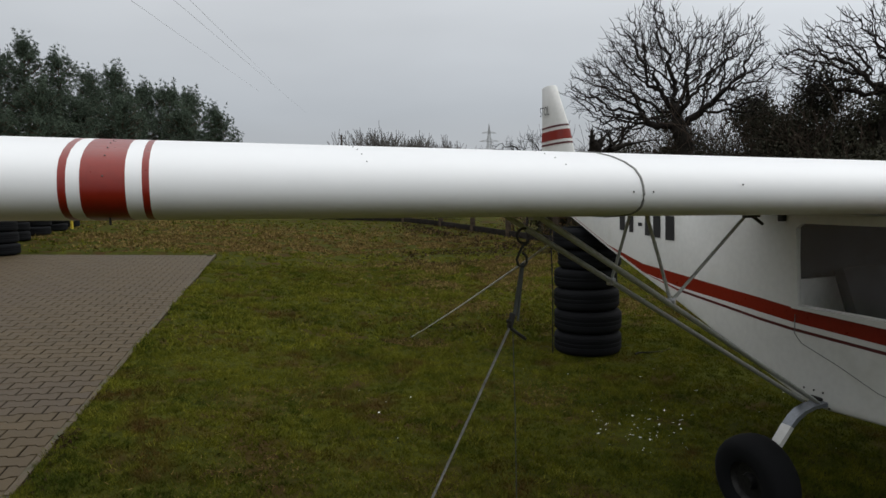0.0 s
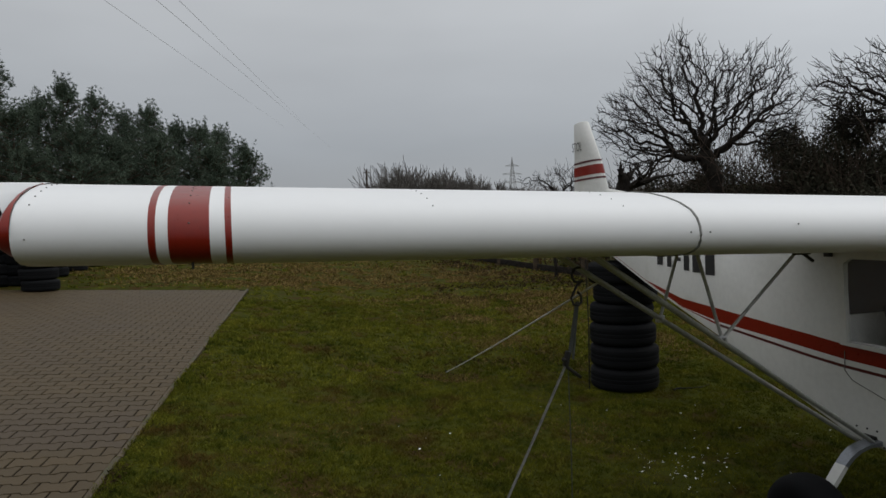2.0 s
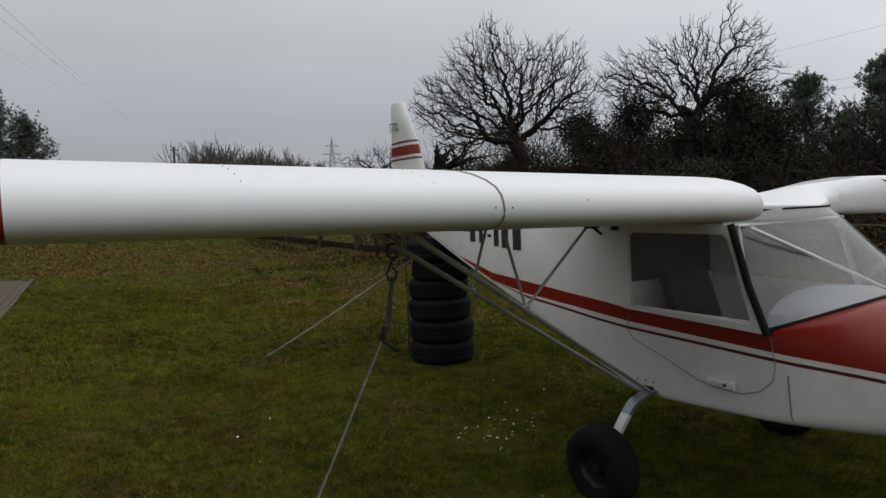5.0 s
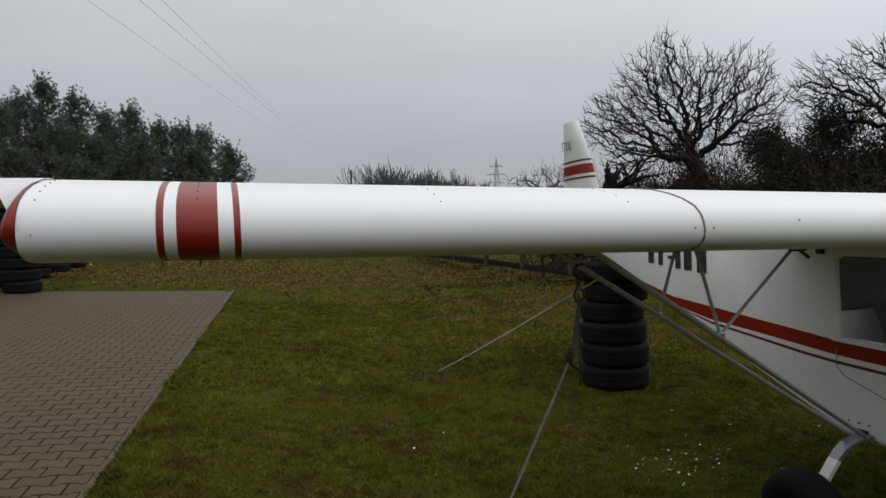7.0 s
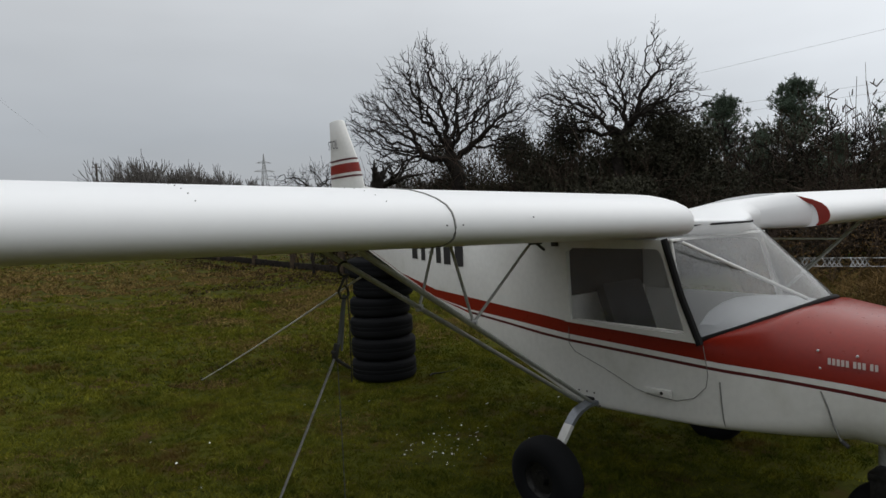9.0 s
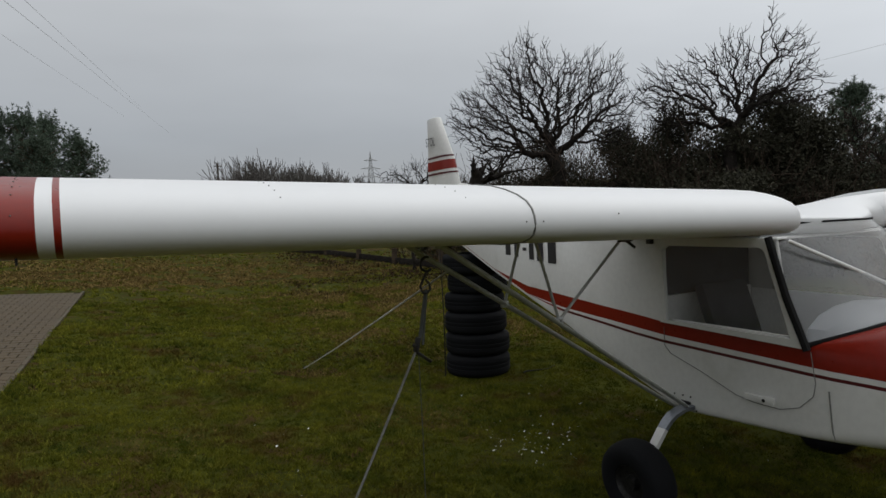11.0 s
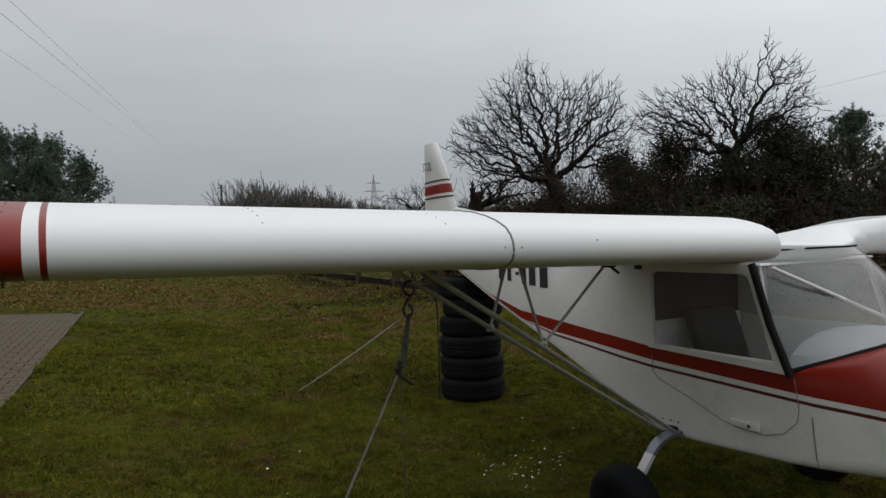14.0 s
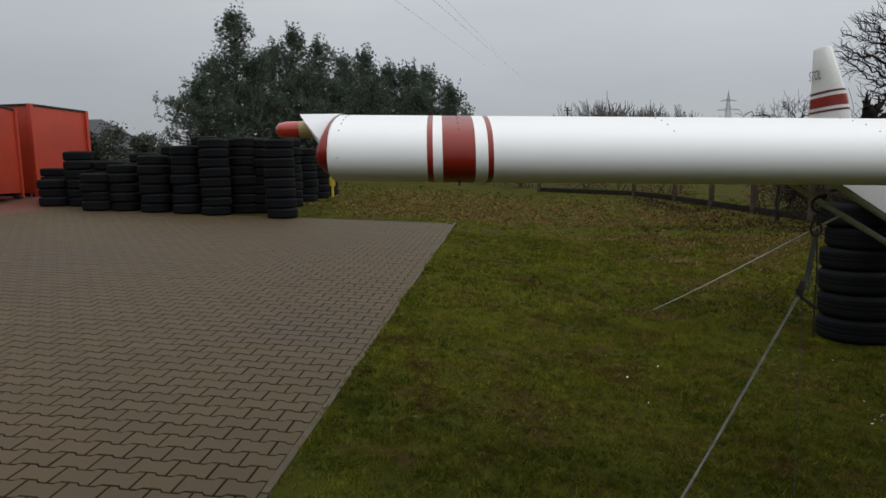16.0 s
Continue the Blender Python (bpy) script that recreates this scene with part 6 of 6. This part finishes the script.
spots = ((1200, -0.3, 6.4, 0.45, 0.30, 0.05, 0.006), (4500, 0.9, 8.2, 0.8, 0.50, 0.06, 0.008), (4500, 1.8, 9.8, 1.1, 0.5, 0.08, 0.009), (900, -0.2, 10.6, 0.8, 0.4, 0.07, 0.009), (600, -1.7, 4.72, 0.25, 0.10, 0.04, 0.005),
         (3000, 2.2, 5.6, 0.7, 0.5, 0.06, 0.007), (500, -0.5, 5.3, 0.35, 0.22, 0.05, 0.005), (3500, -2.4, 13.5, 1.6, 0.6, 0.09, 0.012), (3500, 1.6, 14.0, 1.4, 0.8, 0.09, 0.012), (500, -3.1, 3.2, 0.25, 0.30, 0.035, 0.003), (900, -1.2, 2.9, 0.3, 0.2, 0.035, 0.003), (3500, -4.8, 15.2, 1.8, 0.8, 0.09, 0.012), (3500, -1.5, 16.8, 2.4, 1.0, 0.09, 0.014), (2500, -3.5, 19.5, 2.5, 1.2, 0.10, 0.016), (400, -1.7, 4.62, 0.22, 0.06, 0.04, 0.004), (500, -3.4, 2.0, 0.35, 0.20, 0.03, 0.003), (450, -2.3, 1.6, 0.30, 0.16, 0.03, 0.003))
litter = tri_soup("leaf_litter", np.concatenate([dead_patch(260, -4.40, 2.67, 0.05, 0.10, 0.03, 0.006), dead_patch(120, -4.42, 1.9, 0.04, 0.3, 0.03, 0.005), dead_patch(120, -4.32, 3.6, 0.04, 0.3, 0.03, 0.005),
    dead_patch(1500, 1.0, 10.4, 0.8, 0.35, 0.06, 0.012), dead_patch(1300, 1.5, 12.3, 0.9, 0.5, 0.07, 0.014), dead_patch(900, 0.6, 8.6, 0.6, 0.25, 0.06, 0.010), dead_patch(700, -0.4, 5.5, 0.45, 0.20, 0.05, 0.008), dead_patch(350, -1.68, 4.74, 0.20, 0.06, 0.04, 0.006),
    dead_patch(1600, 2.6, 14.5, 0.6, 1.4, 0.08, 0.016), dead_patch(1600, 3.0, 17.8, 0.5, 1.6, 0.09, 0.018), dead_patch(1200, 3.4, 12.0, 0.5, 1.0, 0.08, 0.014), dead_patch(260, -2.6, 2.4, 0.6, 0.4, 0.025, 0.004), dead_patch(260, -1.6, 1.7, 0.7, 0.4, 0.025, 0.004), dead_patch(200, -3.6, 3.4, 0.4, 0.6, 0.025, 0.004)]), LITTER)
tagged(litter, "dark brown rotting leaves and bare soil scraps in the grass", "leaves", kind="stuff")
dead = tri_soup("dead_grass_patches", np.concatenate([dead_patch(int(q[0] * (1.7 if q[2] > 4.5 else 1.0)), *q[1:]) for q in spots]), DEAD)
tagged(dead, "patches of withered straw-coloured grass in the lawn", "grass", kind="stuff")

n = 130
px, py = rng.normal(-0.80, 0.22, n), rng.normal(2.12, 0.20, n)
more = rng.random(n) < 0.30
px, py = np.where(more, rng.uniform(-2.6, 1.6, n), px), np.where(more, rng.uniform(0.9, 3.6, n), py)
p = np.stack([px, py, np.array([land(a, b) + 0.018 for a, b in zip(px, py)])], 1)
a, b = rng.normal(size=(n, 3)) * np.array([1, 1, 0.4]), rng.normal(size=(n, 3)) * np.array([1, 1, 0.4])
s = rng.uniform(0.003, 0.0072, n)[:, None]
tri = np.concatenate([np.stack([p - a * s, p + b * s, p + a * s], 1), np.stack([p - a * s, p - b * s, p + a * s], 1)])
petals = tri_soup("fallen_petals", tri, PETAL)
tagged(petals, "small white petals and scraps scattered on the grass", "petals", kind="stuff")

# ---- paving of interlocking double-T concrete blocks, with an edging kerb ----
ALONG = Vector((0.0985, 1.0, 0)).normalized()
LEFT = Vector((-1.0, 0.0985, 0)).normalized()
ORIGIN = Vector((edge_x(-3.0), -3.0, 0))
PITCH_U, PITCH_V = 0.200, 0.139
UP = Vector((0.05, -0.04, 1)).normalized()
LEFT_SLOPE = LEFT + Vector((0, 0, 0.04 * LEFT.y - 0.05 * LEFT.x))
ALONG_SLOPE = ALONG + Vector((0, 0, 0.04 * ALONG.y - 0.05 * ALONG.x))


def paving_point(u, v, h=0.0):
    """u metres leftwards from the edge, v along it, h above the bedding."""
    q = ORIGIN + LEFT * u + ALONG * v
    z = 0.22 + 0.04 * (q.y - 1.2) - 0.05 * (q.x + 4.6)
    return Vector((q.x, q.y, z + h))


FAR_V = 14.85
verts = [tuple(paving_point(u, v, -0.0060)) for u, v in ((0, -6), (26, -6), (26, FAR_V + 6), (7.5, FAR_V + 6), (5.5, FAR_V), (0, FAR_V))]
low = [(x, y, z - 0.3) for x, y, z in verts]
n = len(verts)
pavement = raw("pavement", verts + low, [tuple(range(n))[::-1]] + [(k, (k + 1) % n, n + (k + 1) % n, n + k) for k in range(n)], JOINT)
tagged(pavement, "wide yard paved with grey-brown interlocking concrete blocks", "pavement", kind="structure")

a, w1, w0, c0, c1 = 0.0948, 0.0738, 0.0535, 0.041, 0.059
outline = [(-a, -w1), (-c1, -w1), (-c0, -w0), (c0, -w0), (c1, -w1), (a, -w1), (a, w1), (c1, w1), (c0, w0), (-c0, w0), (-c1, w1), (-a, w1)]
inset = [(u * 0.97, v * 0.955) for u, v in outline]


def paver_shape(cut=None):
    """Corners of one block: top face, chamfer, short sides; cut trims it at a given u."""
    lim = (lambda u: min(max(u, cut), 1.0)) if cut is not None else (lambda u: u)
    top = [(lim(u) if cut is None else max(u, cut + 0.004), v, 0.0) for u, v in inset]
    rim = [(u if cut is None else max(u, cut), v, -0.0025) for u, v in outline]
    foot = [(u if cut is None else max(u, cut), v, -0.03) for u, v in outline]
    n = len(top)
    faces = [tuple(range(n))] + [(k, k + n, (k + 1) % n + n, (k + 1) % n) for k in range(n)] + [(k + n, k + 2 * n, (k + 1) % n + 2 * n, (k + 1) % n + n) for k in range(n)]
    return top + rim + foot, faces


def place_matrix(u, v, h):
    q = paving_point(u, v, h)
    m = Matrix((LEFT_SLOPE, ALONG_SLOPE, UP)).transposed().to_4x4()
    return Matrix.Translation(q) @ m


shape_v, shape_f = paver_shape()
paver_me = bpy.data.meshes.new("paver")
paver_me.from_pydata(shape_v, [], [f[::-1] for f in shape_f])
paver_me.materials.append(PAVER)
half_v, half_f = paver_shape(0.0)
half_me = bpy.data.meshes.new("half_paver")
half_me.from_pydata([(x - 0.001, y, z) for x, y, z in half_v], [], [f[::-1] for f in half_f])
half_me.materials.append(PAVER)
spots = []
jit = random.Random(12)
for r in range(-40, int((FAR_V - 0.4) / PITCH_V) + 44):
    v = 0.2 + PITCH_V * (r + 0.5)
    shift = 0.0 if r % 2 else PITCH_U / 2
    for k in range(0, 110):
        u = 0.085 + PITCH_U * (k + 0.5) + shift - PITCH_U / 2
        if v > FAR_V - 0.05 and u < 5.6 + (v - FAR_V) * 0.33:
            continue
        if u > 9 and v < 2.4 or u > 16 or v > 19.6:
            continue
        spots.append((u, v, k == 0 and not shift))
near, rest = [], []
for u, v, edge in spots:
    (near if 3.7 < v < 6.3 and u < 3.4 else rest).append((u, v, edge))
near = near[:300]
taken = set((round(u, 3), round(v, 3)) for u, v, _ in near)
for u, v, edge in near:
    ob = bpy.data.objects.new("paver", paver_me)
    scene.collection.objects.link(ob)
    ob.parent = pavement
    ob.matrix_world = place_matrix(u, v, jit.uniform(0.0, 0.0022)) @ pose(0, 0, 0, jit.uniform(-0.4, 0.4), jit.uniform(-0.4, 0.4), jit.uniform(-0.5, 0.5))
base_v, base_f = np.array(shape_v), [f[::-1] for f in shape_f]
fields = {False: ([], []), True: ([], [])}
for u, v, edge in spots:
    if (round(u, 3), round(v, 3)) in taken:
        continue
    allv, allf = fields[u > 8.8 and v > 12.9]
    m = np.array(place_matrix(u, v, jit.uniform(0.0, 0.0022)))
    o = len(allv) * len(base_v)
    allv.append(base_v @ m[:3, :3].T + m[:3, 3])
    allf.extend(tuple(i + o for i in f) for f in base_f)
for red, (allv, allf) in fields.items():
    rest_ob = raw("paver_field", np.concatenate(allv).tolist(), allf, REDPAVERS if red else PAVERS, pavement)
    tagged(rest_ob, "red concrete blocks before the containers" if red else "grey-brown interlocking concrete blocks", kind="stuff")
# trimmed blocks along the edge
for r in range(-40, int((FAR_V - 0.4) / PITCH_V)):
    if r % 2 == 0:
        ob = bpy.data.objects.new("paver", half_me)
        scene.collection.objects.link(ob)
        ob.parent = pavement
        ob.matrix_world = place_matrix(-0.015, 0.2 + PITCH_V * (r + 0.5), jit.uniform(0.0, 0.0022))

kerb = raw("kerb", [], [], KERB)
tagged(kerb, "narrow concrete edging along the paving", "kerb", kind="structure")
bm = bmesh.new()
box(bm, (0, 0, 0), (0.042, 0.985, 0.20), 0.006)
bmesh.ops.recalc_face_normals(bm, faces=bm.faces)
kerb_me = bpy.data.meshes.new("kerb_stone")
bm.to_mesh(kerb_me)
bm.free()
kerb_me.materials.append(KERB)
for k in range(-6, 15):
    ob = bpy.data.objects.new("kerb_stone", kerb_me)
    scene.collection.objects.link(ob)
    ob.parent = kerb
    ob.matrix_world = place_matrix(-0.032, 0.5 + k, -0.098 + jit.uniform(-0.004, 0.004)) @ pose(0, 0, 0, 0, jit.uniform(-1.5, 1.5), jit.uniform(-0.4, 0.4))
